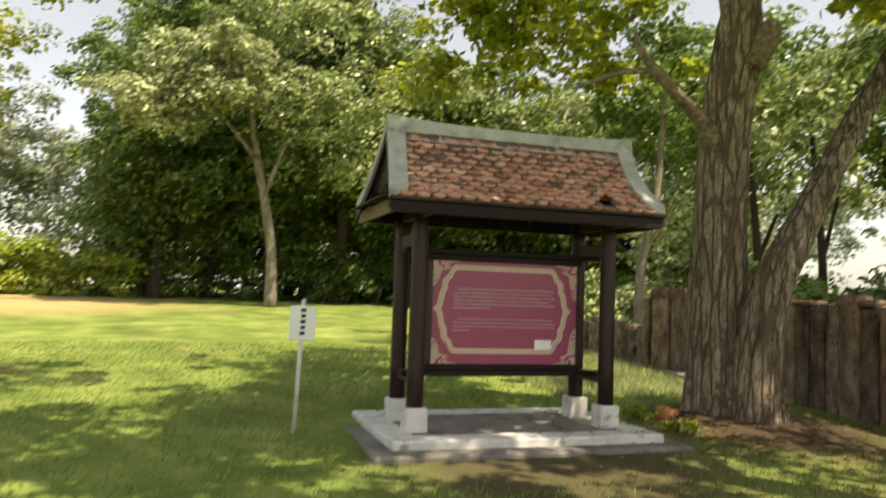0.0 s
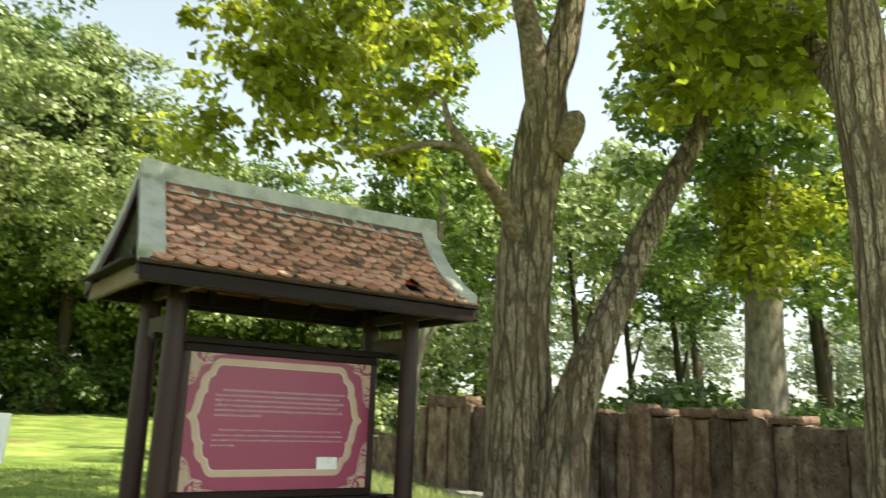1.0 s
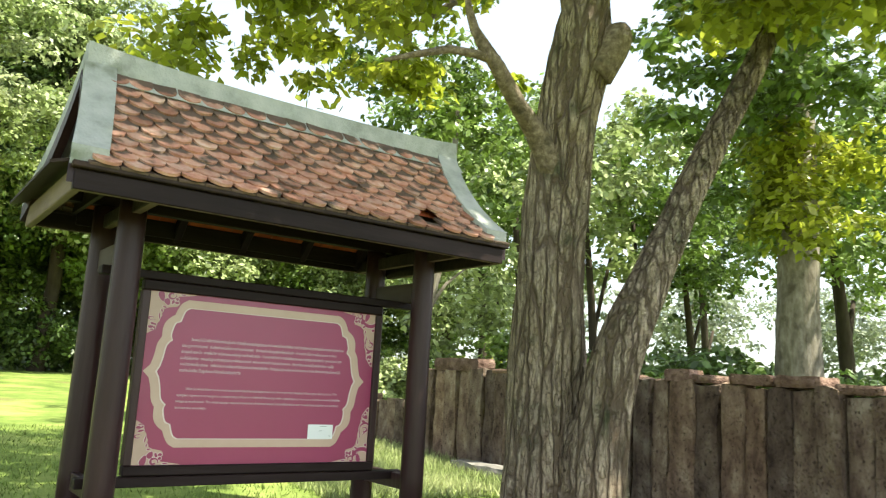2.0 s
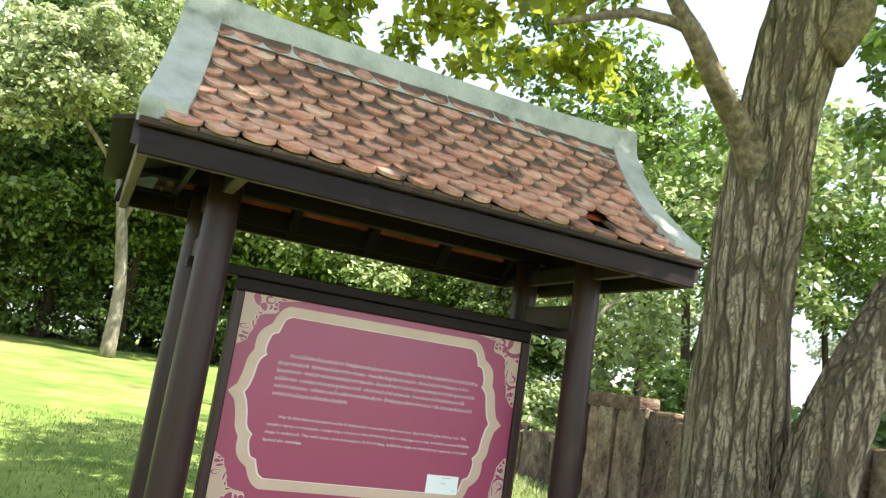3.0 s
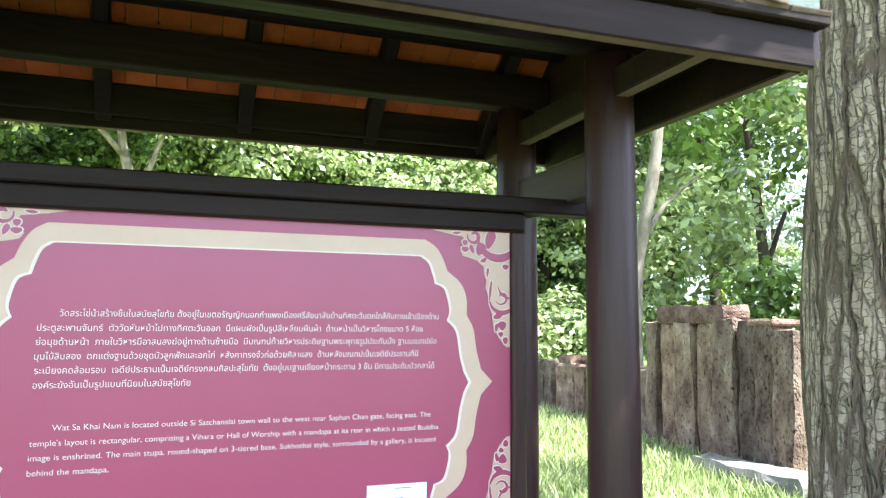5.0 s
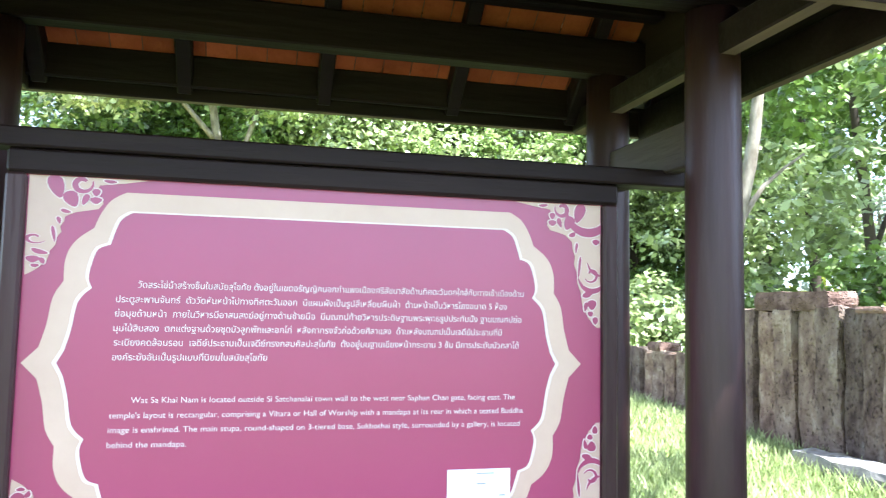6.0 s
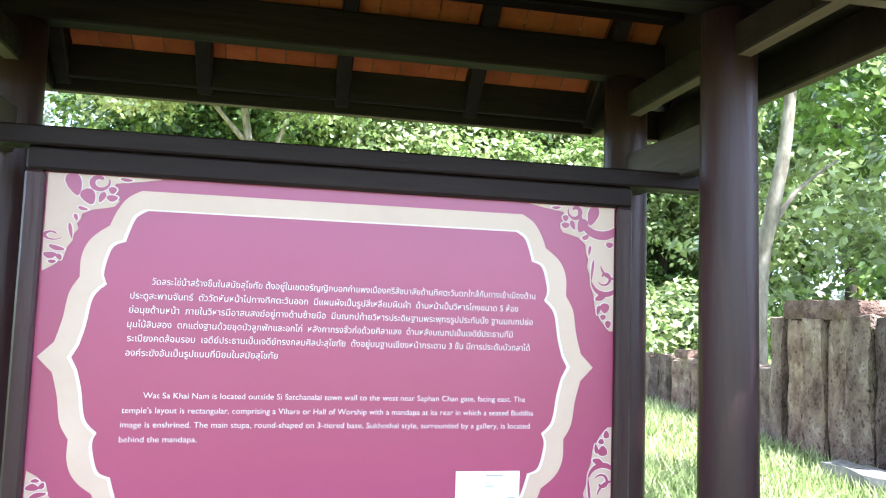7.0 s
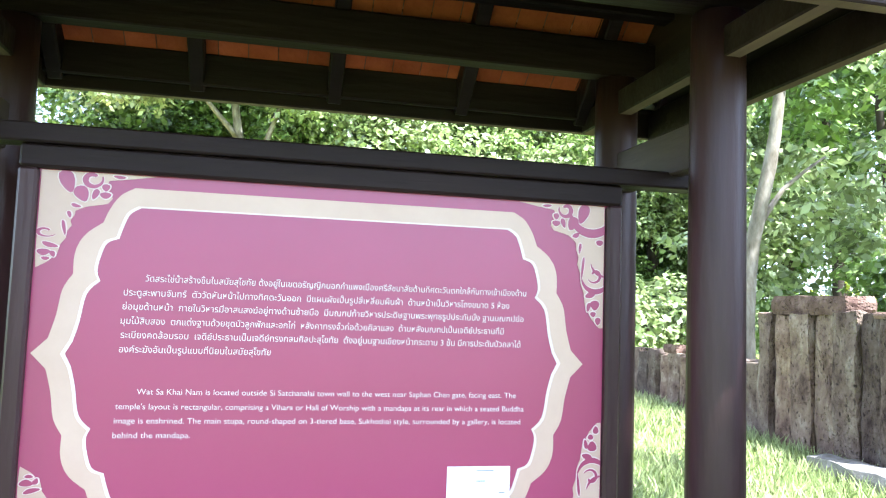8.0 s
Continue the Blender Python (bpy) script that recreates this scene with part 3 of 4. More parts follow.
for body, x0, x1, z in (
        ("วัดสระไข่น้ำสร้างขึ้นในสมัยสุโขทัย ตั้งอยู่ในเขตอรัญญิกนอกกำแพงเมืองศรีสัชนาลัยด้านทิศตะวันตกใกล้กับทางเข้าเมืองด้าน", -0.588, 0.616, 1.680),
        ("ประตูสะพานจันทร์  ตัววัดหันหน้าไปทางทิศตะวันออก  มีแผนผังเป็นรูปสี่เหลี่ยมผืนผ้า  ด้านหน้าเป็นวิหารโถงขนาด 5 ห้อง", -0.647, 0.558, 1.636),
        ("ย่อมุขด้านหน้า  ภายในวิหารมีอาสนสงฆ์อยู่ทางด้านซ้ายมือ  มีมณฑปท้ายวิหารประดิษฐานพระพุทธรูปประทับนั่ง ฐานมณฑปย่อ", -0.648, 0.609, 1.594),
        ("มุมไม้สิบสอง  ตกแต่งฐานด้วยชุดบัวลูกฟักและอกไก่  หลังคาทรงจั่วก่อด้วยศิลาแลง  ด้านหลังมณฑปเป็นเจดีย์ประธานที่มี", -0.650, 0.541, 1.551),
        ("ระเบียงคดล้อมรอบ  เจดีย์ประธานเป็นเจดีย์ทรงกลมศิลปะสุโขทัย  ตั้งอยู่บนฐานเขียงหน้ากระดาน 3 ชั้น มีการประดับบัวถลาได้", -0.648, 0.601, 1.509),
        ("องค์ระฆังอันเป็นรูปแบบที่นิยมในสมัยสุโขทัย", -0.650, -0.207, 1.466)):
    text_line(body, x0, x1 + 0.006 * (x1 > 0), z - 0.001, 0.0275)
for body, x0, x1, z in (
        ("Wat Sa Khai Nam is located outside Si Satchanalai town wall to the west near Saphan Chan gate, facing east. The", -0.594, 0.591, 1.342),
        ("temple's layout is rectangular, comprising a Vihara or Hall of Worship with a mandapa at its rear in which a seated Buddha", -0.652, 0.620, 1.298),
        ("image is enshrined. The main stupa, round-shaped on 3-tiered base, Sukhothai style, surrounded by a gallery, is located", -0.653, 0.609, 1.256),
        ("behind the mandapa.", -0.654, -0.432, 1.213)):
    text_line(body, x0 + 0.002, x1 + 0.004 * (x1 > 0), z - 0.001, 0.0245)
sticker = part("sticker", boxed(0.370, 0.582, -0.008, -0.003, 1.012, 1.119), LABEL, board, "small white paper label")
for x0, x1, z in ((0.468, 0.526, 1.107), (0.468, 0.498, 1.074), (0.545, 0.565, 1.036)):
    part("print_bar", boxed(x0, x1, -0.0095, -0.0075, z - 0.003, z), INK, board)

# roof
EYF, EYB, RY, RZ = -0.85, 0.78, -0.11, 3.415


def roof_at(f, back=False):
    """Height and depth along the slope, f from 0 at the eave to 1 at the ridge; slightly hollow."""
    y0 = EYB if back else EYF
    y = y0 + (RY - y0) * f
    z = 2.585 + (RZ - 2.585) * (0.74 * f + 0.26 * f * f)
    return y, z


def roof_half(z_f):
    """Half length of the roof at slope fraction z_f: the ends sweep out at the eave."""
    return 1.41 + 0.12 * (1 - z_f) ** 1.4


def roof_out(sx, f):
    """Outer edge of the roof at the two ends: the left one spreads at the eave, the right one is hollow."""
    return -1.53 - 0.12 * (1 - f) ** 1.3 if sx < 0 else 1.54 - 0.30 * f * (1 - f)


for n, a in (("fascia_front", ((-1.62, EYF, 2.485), (1.50, EYF, 2.485), 0.05, 0.118)), ("fascia_rear", ((-1.62, EYB, 2.515), (1.50, EYB, 2.515), 0.05, 0.13))):
    lit_below(part(n, beam(*a), WOODX, shelter))
part("eave_batten", beam((-1.64, EYF - 0.012, 2.566), (1.535, EYF - 0.012, 2.566), 0.09, 0.036), WOODY, shelter)
part("eave_board", beam((-1.30, EYB - 0.075, 2.555), (1.30, EYB - 0.075, 2.555), 0.03, 0.13), WOODX, shelter)
part("eave_batten", beam((-1.64, EYB + 0.012, 2.572), (1.53, EYB + 0.012, 2.572), 0.09, 0.022), WOODY, shelter)
for sx in (-1, 1):
    # The left board's lit tan look is put into its colour.
    side = part("fascia_side", beam((-1.595 if sx < 0 else 1.475, EYF + 0.027, 2.497), (-1.595 if sx < 0 else 1.475, EYB - 0.027, 2.497), 0.05, 0.142), LIT_WOOD if sx < 0 else WOODX, shelter)
    if sx < 0:
        tagged(side, "tan weathered end board with its lit tone in the colour")
    else:
        lit_below(side)
    bm = bmesh.new()
    pts = [(EYF + 0.02, 2.57), (EYB - 0.02, 2.57), (RY, RZ - 0.05)]
    f = [[bm.verts.new((sx * (1.30 + o), y, z)) for y, z in pts] for o in (0.0, 0.03)]
    bm.faces.new(f[0]), bm.faces.new(f[1][::-1])
    for k in range(3):
        bm.faces.new((f[0][k], f[0][(k + 1) % 3], f[1][(k + 1) % 3], f[1][k]))
    part("gable_board", bm, WOODY, shelter)
    bm = bmesh.new()
    ow = 1.74 if sx < 0 else 1.51
    pts = [(1.305, EYF + 0.06, 2.70), (1.305, EYB - 0.06, 2.70), (ow, EYB - 0.06, 2.565), (ow, EYF + 0.06, 2.565)]
    f = [[bm.verts.new((sx * x, y, z + o)) for x, y, z in pts] for o in (0.0, 0.02)]
    bm.faces.new(f[0]), bm.faces.new(f[1][::-1])
    for k in range(4):
        bm.faces.new((f[0][k], f[0][(k + 1) % 4], f[1][(k + 1) % 4], f[1][k]))
    part("gable_skirt", bm, WOODY, shelter, "brown plank skirt under the gable")
for back in (False, True):
    for x in (-1.08, -0.55, 0.0, 0.55, 1.10):
        y0, z0 = roof_at(0.02, back)
        y1, z1 = roof_at(0.98, back)
        part("rafter", beam((x, y0, z0 - 0.09), (x, y1, z1 - 0.09), 0.06, 0.115), WOODX, shelter)
    for f in (0.56, 0.80):
        y, z = roof_at(f, back)
        part("purlin", beam((-1.30, y, z - 0.155), (1.30, y, z - 0.155), 0.08, 0.07), WOODX, shelter)
part("ridge_beam", beam((-1.30, RY, RZ - 0.13), (1.30, RY, RZ - 0.13), 0.08, 0.12), WOODX, shelter)


def strip(bm, back, f0, f1, off0, off1, edge0, edge1, n=14):
    """A slab over the slope, from offset off0 to off1 above it, between two x edges that depend on f."""
    rows = []
    for k in range(n + 1):
        f = f0 + (f1 - f0) * k / n
        y, z = roof_at(f, back)
        rows.append([bm.verts.new((e(f), y, z + o)) for o in (off0, off1) for e in (edge0, edge1)])
    for a, b in zip(rows, rows[1:]):
        for i, j in ((0, 1), (1, 3), (3, 2), (2, 0)):
            bm.faces.new((a[i], a[j], b[j], b[i]))
    bm.faces.new([rows[0][i] for i in (0, 1, 3, 2)])
    bm.faces.new([rows[-1][i] for i in (2, 3, 1, 0)])
    bmesh.ops.recalc_face_normals(bm, faces=bm.faces[:])


for back in (False, True):
    bm = bmesh.new()
    n, cols = 12, 22
    for i in range(n):
        for j in range(cols):
            f0, f1 = i / n, (i + 1) / n
            ya, za = roof_at(f0, back)
            yb, zb = roof_at(f1, back)
            h = 1.30
            if not back and i in (1, 2) and 17 <= j <= 19:
                continue
            xa, xb = -h + 2 * h * j / cols + 0.002, -h + 2 * h * (j + 1) / cols - 0.002
            bm.faces.new([bm.verts.new(v) for v in ((xa, ya, za - 0.022), (xb, ya, za - 0.022), (xb, yb, zb - 0.026), (xa, yb, zb - 0.026))])
    part("tile_lining", bm, TILE_IN, shelter, "bare orange clay tiles seen from below")
    for sx in (-1, 1):
        bm = bmesh.new()
        strip(bm, back, -0.01, 0.985, -0.01, 0.108, lambda f: roof_out(sx, f) - sx * 0.20, lambda f: roof_out(sx, f))
        bb = bmesh.new()
        strip(bb, back, 0.0, 0.985, -0.12, -0.014, lambda f: roof_out(sx, f) - sx * 0.05, lambda f: roof_out(sx, f) + sx * 0.004)
        part("bargeboard", bb, WOOD, shelter)
        part("verge_band", bm, MORTAR, shelter, "grey mortar verge with mossy edge", smooth=False)
# ridge: a mortar saddle that sweeps up a little to both ends
bm = bmesh.new()
rows = []
for k in range(25):
    x = -1.52 + 3.04 * k / 24
    u = 0.05 * abs(x / 1.52) ** 3
    prof = [(-0.17, RZ - 0.13), (-0.075, RZ - 0.03), (-0.05, RZ + 0.11 + u), (0.05, RZ + 0.11 + u), (0.075, RZ - 0.03), (0.17, RZ - 0.13)]
    rows.append([bm.verts.new((x, RY + y, z)) for y, z in prof])
for a, b in zip(rows, rows[1:]):
    for i in range(6):
        bm.faces.new((a[i], a[(i + 1) % 6], b[(i + 1) % 6], b[i]))
bm.faces.new(rows[0]), bm.faces.new(rows[-1][::-1])
bmesh.ops.recalc_face_normals(bm, faces=bm.faces[:])
part("ridge_cap", bm, MORTAR, shelter, "grey mortar ridge, upswept at both ends")


# ---- small sign on a pole ----
pole_sign = tagged(empty("pole_sign", pose(-2.36, 0.15, ground_z(-2.36, 0.15), 0, 2, 0)), "small white notice plate on a thin white pole on grass", "sign")
bm = bmesh.new()
bmesh.ops.create_cone(bm, cap_ends=True, segments=12, radius1=0.024, radius2=0.022, depth=1.47, matrix=Matrix.Translation((0, 0, 0.70)))
part("pole", bm, WHITE, pole_sign, smooth=True)
plate = part("plate", boxed(-0.14, 0.14, -0.040, -0.024, 0.99, 1.36, 0.004), LABEL, pole_sign)
for i in range(5):
    part("writing_bar", boxed(-0.028 + 0.008 * (i % 2), 0.028, -0.044, -0.039, 1.295 - 0.062 * i, 1.335 - 0.062 * i), BLACK, plate)

# ---- laterite wall ----
wall = tagged(empty("wall_east"), "ruined wall of upright dark laterite pillars with loose cap blocks", "wall", kind="structure")


def rough_block(sx, sy, sz, seed, amp=0.02, cuts=(2, 2, 5)):
    """A hewn block standing on z = 0, centred in x and y, with uneven faces and worn corners."""
    bm = bmesh.new()
    bmesh.ops.create_cube(bm, size=1.0)
    for ax in range(3):
        for k in range(1, cuts[ax]):
            co, no = [0, 0, 0], [0, 0, 0]
            co[ax], no[ax] = -0.5 + k / cuts[ax], 1
            bmesh.ops.bisect_plane(bm, geom=bm.verts[:] + bm.edges[:] + bm.faces[:], plane_co=co, plane_no=no)
    S = Vector((sx, sy, sz))
    for v in bm.verts:
        c = v.co.copy()
        corners = sum(1 for a in c if abs(abs(a) - 0.5) < 1e-4)
        v.co = Vector((c.x * sx, c.y * sy, (c.z + 0.5) * sz))
        q = v.co * 4.2 + Vector((seed * 7.3, seed * 1.7, 0))
        v.co += Vector((noise.noise(q), noise.noise(q + Vector((9, 0, 0))), noise.noise(q + Vector((0, 9, 0))) * 0.8)) * amp
        if corners >= 2:
            k = 0.93 if corners == 2 else 0.88
            v.co.x *= k if abs(abs(c.x) - 0.5) < 1e-4 else 1
            v.co.y *= k if abs(abs(c.y) - 0.5) < 1e-4 else 1
    me = bpy.data.meshes.new("block")
    bm.to_mesh(me)
    bm.free()
    me.materials.append(LATERITE)
    return me


random.seed(11)
block_meshes = [rough_block(0.34, 0.30, 1.0, i, 0.036, (3, 4, 14)) for i in range(7)]
y = -5.2
i = 0
while y < 12.5:
    w = random.uniform(0.25, 0.36)
    yc = y + w / 2
    top = (1.63 if yc < 1.8 else 1.70) if yc < 5.4 else 1.12
    top += random.uniform(-0.05, 0.05)
    if yc < -1.2:
        top -= 0.10 * min(1, (-1.2 - yc) / 1.5)
    if 3.2 < yc < 3.75:
        top -= 0.03
    if yc > 8.8:
        top -= 0.25
    if 1.75 < yc < 3.2:
        y += w
        continue
    g = ground_z(5.5, yc) - 0.12
    ob = new("laterite_pillar", block_meshes[i % 7])
    ob.parent = wall
    ob.matrix_world = pose(5.48 + random.uniform(-0.03, 0.03), yc, g, random.uniform(-1, 1), random.uniform(-1, 1), random.uniform(-4, 4) + 180 * (i % 2)) @ Matrix.Diagonal((1, w / 0.30 * 0.99, top - g, 1))
    y += w
    i += 1
for yc, w, h, z, dx, rz in ((4.66, 1.22, 0.20, 1.70, 0.02, 1), (0.40, 0.36, 0.15, 1.65, 0.05, 8), (0.02, 0.30, 0.09, 1.65, 0.06, -5), (-0.60, 0.52, 0.11, 1.64, 0, 2), (-1.15, 0.55, 0.12, 1.63, 0.0, -3),
                            (1.25, 0.42, 0.08, 1.64, 0.05, 4), (3.55, 0.40, 0.06, 1.68, 0.02, -3), (-1.75, 0.50, 0.10, 1.58, 0.02, 3), (7.5, 0.30, 0.12, 1.12, 0.0, 9)):
    me = rough_block(0.40, w, h, yc, 0.02, (4, 8, 3))
    me.materials.clear()
    me.materials.append(LATERITE_CAP)
    ob = new("laterite_cap_block", me)
    ob.matrix_world = pose(5.48 + dx, yc, z, 0, 0, rz)
    tagged(ob, "weathered reddish laterite block lying on the wall top", "stone block", "loose blocks on the wall")
me = rough_block(0.34, 1.5, 0.20, 3.3, 0.06, (4, 12, 3))
ob = new("stone_kerb", me)
me.materials.clear()
me.materials.append(CONCRETE)
ob.matrix_world = pose(4.98, 3.35, ground_z(4.98, 3.35) - 0.04, 0, 0, 3)
tagged(ob, "low pale weathered stone lying in the grass by the wall", "stone")
for x, yy, rz, sc in ((2.30, 0.15, 20, 1.0), (2.42, 0.42, 75, 0.8)):
    me = rough_block(0.30, 0.16, 0.11, x, 0.015, (3, 2, 2))
    me.materials.clear()
    me.materials.append(BRICK)
    ob = new("brick", me)
    ob.matrix_world = pose(x, yy, ground_z(x, yy) - 0.015, 0, 0, rz) @ Matrix.Diagonal((sc, sc, sc, 1))
    tagged(ob, "loose orange brick lying at the foot of the tree", "brick")


# ---- fallen leaves and a weed by the kerb ----
rng = np.random.default_rng(77)
n = 700
lx, ly = rng.normal(2.3, 1.0, n), rng.normal(-0.5, 0.9, n)
on = (np.abs(lx) < 1.72) & (ly > -1.2) & (ly < 1.3)
lz = np.array([ground_z(a, b) for a, b in zip(lx, ly)]) + 0.012
lz[on] = np.where((np.abs(lx[on]) < 1.5) & (ly[on] > -0.98), 0.182, 0.094)
an = rng.uniform(0, 6.28, n)
ls = rng.uniform(0.02, 0.05, n)
ca, sa = np.cos(an), np.sin(an)
lift = rng.uniform(0.0, 0.018, (n, 2))
v = np.stack([np.stack([lx - ca * ls, ly - sa * ls, lz], 1), np.stack([lx - sa * ls * 0.5, ly + ca * ls * 0.5, lz + lift[:, 0]], 1), np.stack([lx + ca * ls, ly + sa * ls, lz + 0.004], 1), np.stack([lx + sa * ls * 0.5, ly - ca * ls * 0.5, lz + lift[:, 1]], 1)], 1).reshape(-1, 3)
tagged(raw("fallen_leaves", v, np.arange(n * 4).reshape(n, 4), LEAF_DRY), "dry brown leaves scattered on the ground by the kerb", "leaves", kind="stuff")
for wx, wy in ((1.95, -0.55), (1.9, 0.25)):
    weed = tagged(empty("weed", Matrix.Translation((wx, wy, ground_z(wx, wy)))), "low yellowish weed growing beside the kerb", "plant")
    p, r = crown_points(rng, np.array((0, 0, 0.08)), (0.24, 0.2, 0.08), 9, 0.08)
    v, f = leaves(rng, p, r, 16, 0.075)
    raw("foliage", v, f, LEAF_YELLOW, weed)
    part("stem", tube(bmesh.new(), [(0, 0, -0.03, 0.006), (0.03, 0.02, 0.12, 0.003)], 5), BARK_DARK, weed)


# ---- trees ----
def tree(name, stems, crowns, bark, leaf, label, seed, clump=0.8, count=60, per=110, size=0.2, seg=12, ridges=0.0, droop=0.3):
    """stems: paths of (x, y, z, radius); crowns: (centre, half sizes, share of clumps[, leaf material])."""
    rng = np.random.default_rng(seed)
    base = Vector(stems[0][0][:3])
    e = tagged(empty(name, Matrix.Translation(base)), label, "tree")
    for i, pts in enumerate(stems):
        bm = bmesh.new()
        tube(bm, [(*(Vector(p[:3]) - base), p[3]) for p in pts], seg if i < 2 else 8, 0.07, 2.0, ridges if i < 2 else ridges * 0.4, seed + i)
        part("trunk" if i == 0 else "limb", bm, BARK_LIMB if bark is BARK and i > 1 else bark, e, smooth=True)
    for c in crowns:
        p, r = crown_points(rng, np.array(c[0]) - np.array(base), c[1], int(count * c[2]), clump)
        v, f = leaves(rng, p, r, per, size, droop)
        raw("crown", v, f, c[3] if len(c) > 3 else leaf, e)
    return e


def G(x, y, dz=-0.1):
    return ground_z(x, y) + dz


# big old tree beside the shelter: main stem, leaning second stem, broken side limb
tree("old_tree", [
    [(3.25, 0.28, 0.0, 0.66), (3.22, 0.28, 0.35, 0.50), (3.19, 0.30, 0.8, 0.42), (3.17, 0.31, 1.8, 0.37), (3.15, 0.28, 2.8, 0.335), (3.08, 0.08, 4.0, 0.31), (3.10, -0.1, 4.9, 0.31), (3.08, -0.22, 5.5, 0.22), (3.3, -0.4, 6.6, 0.17), (3.5, -0.5, 9, 0.10)],
    [(3.38, -0.12, 0.0, 0.46), (3.30, -0.18, 0.6, 0.33), (3.34, -0.30, 1.3, 0.25), (3.42, -0.42, 1.9, 0.225), (3.70, -0.50, 2.5, 0.20), (4.08, -0.58, 3.25, 0.155), (4.52, -0.67, 4.1, 0.14), (5.12, -0.8, 5.1, 0.12), (5.9, -1.2, 7.0, 0.07)],
    [(3.0, 0.08, 3.6, 0.16), (2.62, 0.02, 4.0, 0.11), (2.25, -0.12, 4.15, 0.085), (1.85, -0.28, 4.36, 0.075), (1.55, -0.3, 4.62, 0.045), (1.45, -0.3, 4.9, 0.02)],
    [(3.05, -0.15, 5.2, 0.2), (2.85, -0.15, 6.2, 0.16), (2.6, 0.1, 7.8, 0.10)],
    [(1.85, -0.28, 4.42, 0.05), (1.3, -0.3, 4.35, 0.035), (0.7, -0.2, 4.1, 0.015)],
    [(3.18, -0.22, 4.7, 0.22), (3.28, -0.36, 4.98, 0.19), (3.33, -0.43, 5.14, 0.15), (3.33, -0.44, 5.22, 0.07)],
    [(2.2, 0.9, 5.6, 0.04), (1.9, 1.6, 5.3, 0.02)],
], [((1.0, 1.8, 5.7), (2.3, 2.0, 1.5), 0.85, LEAF_YELLOW), ((1.9, 2.8, 7.2), (2.6, 2.2, 1.5), 0.6, LEAF_YELLOW), ((3.2, 3.2, 8.4), (2.2, 2.0, 1.4), 0.6, LEAF_MID), ((6.4, -2.6, 7.6), (1.5, 1.3, 0.8), 0.35, LEAF_YELLOW), ((2.0, -1.5, 8.6), (2.6, 2.0, 0.8), 0.6, LEAF_MID)],
    BARK, LEAF_MID, "large old tree with forked grey-brown furrowed trunk", 5, 0.36, 75, 80, 0.15, 56, 0.045)

# slim pale tree behind the wall
tree("pale_tree", [[(5.72, 6.3, G(5.9, 6.3), 0.13), (5.71, 6.3, 1.6, 0.105), (5.78, 6.28, 2.6, 0.095), (5.97, 6.2, 3.6, 0.085), (6.12, 6.2, 4.6, 0.075), (6.4, 6.4, 7, 0.05)], [(5.82, 6.26, 2.75, 0.045), (6.25, 6.3, 3.35, 0.03), (6.8, 6.2, 3.8, 0.015)]],
     [((6.6, 6.8, 6.3), (1.9, 2.0, 1.9), 1.0), ((7.6, 8.0, 3.4), (1.6, 1.6, 1.5), 0.6, LEAF_PALE), ((5.2, 7.0, 8.2), (2.2, 1.6, 1.2), 0.6)], BARK_PALE, LEAF_MID, "slim tree with pale bark behind the laterite wall", 6, 0.45, 55, 80, 0.17)
# tree with leafy stem behind the wall
tree("stout_tree", [[(13.5, 3.3, G(13.5, 3.3), 0.55), (13.4, 3.3, 3, 0.45), (13.4, 3.2, 6, 0.40), (13.6, 3.2, 11, 0.25)], [(13.4, 3.2, 5.5, 0.2), (12.4, 3.0, 7.5, 0.12)]],
     [((13.2, 2.8, 6.2), (1.2, 1.2, 1.8), 0.6, LEAF_YELLOW), ((13, 3, 11), (4.5, 4, 2.6), 1.3), ((11.0, 2.4, 8.4), (3.0, 2.4, 1.8), 1.2), ((15.5, 4.5, 7.4), (2.2, 2.0, 1.8), 0.7)], BARK_PALE, LEAF_MID, "stout grey-trunked tree with yellow-green climbing leaves", 7, 0.6, 60, 90, 0.22)
# tree at the edge, near the path, and an unseen one further back on the same side
# Its high crowns are out of view, placed to shade shelter and path.
tree("roadside_tree", [[(3.0, -4.05, G(3.0, -4.05), 0.36), (2.98, -4.05, 1.2, 0.27), (2.95, -4.05, 3.0, 0.24), (2.85, -4.0, 4.4, 0.2), (2.9, -3.9, 6.5, 0.14), (3.0, -4, 8.5, 0.08)], [(2.9, -4.0, 3.9, 0.13), (3.6, -3.2, 5.2, 0.1), (4.2, -2.4, 6.6, 0.06)]],
     [((0.8, -4.4, 9.2), (3.8, 3.2, 1.3), 1.5), ((4.6, -3.6, 9.2), (3.6, 3.4, 1.4), 0.95), ((5.0, -1.7, 5.9), (1.5, 1.2, 0.9), 0.5, LEAF_YELLOW), ((3.1, -2.9, 5.2), (1.1, 1.0, 0.7), 0.22, LEAF_YELLOW), ((2.2, -2.8, 9.4), (2.4, 2.2, 1.0), 1.2)], BARK, LEAF_MID, "tree with grey-brown trunk and wide crown over the path", 8, 0.42, 95, 75, 0.18, 24, 0.03)
# Never in view: added so that its crown shades the ground by the path.
tree("roadside_tree", [[(8.5, -10.5, G(8.5, -10.5), 0.4), (8.4, -10.4, 3.0, 0.3), (8.0, -10, 9.0, 0.14)], [(8.4, -10.4, 4.0, 0.15), (6.4, -9.4, 7.6, 0.08)]],
     [((4.2, -8.8, 9.6), (4.4, 3.2, 1.4), 1.3), ((9.0, -10.5, 10.2), (4.0, 3.8, 1.8), 1.0)], BARK, LEAF_MID, "unseen tree with wide crown added behind the path for shade", 18, 0.5, 80, 75, 0.2, 16, 0.02)
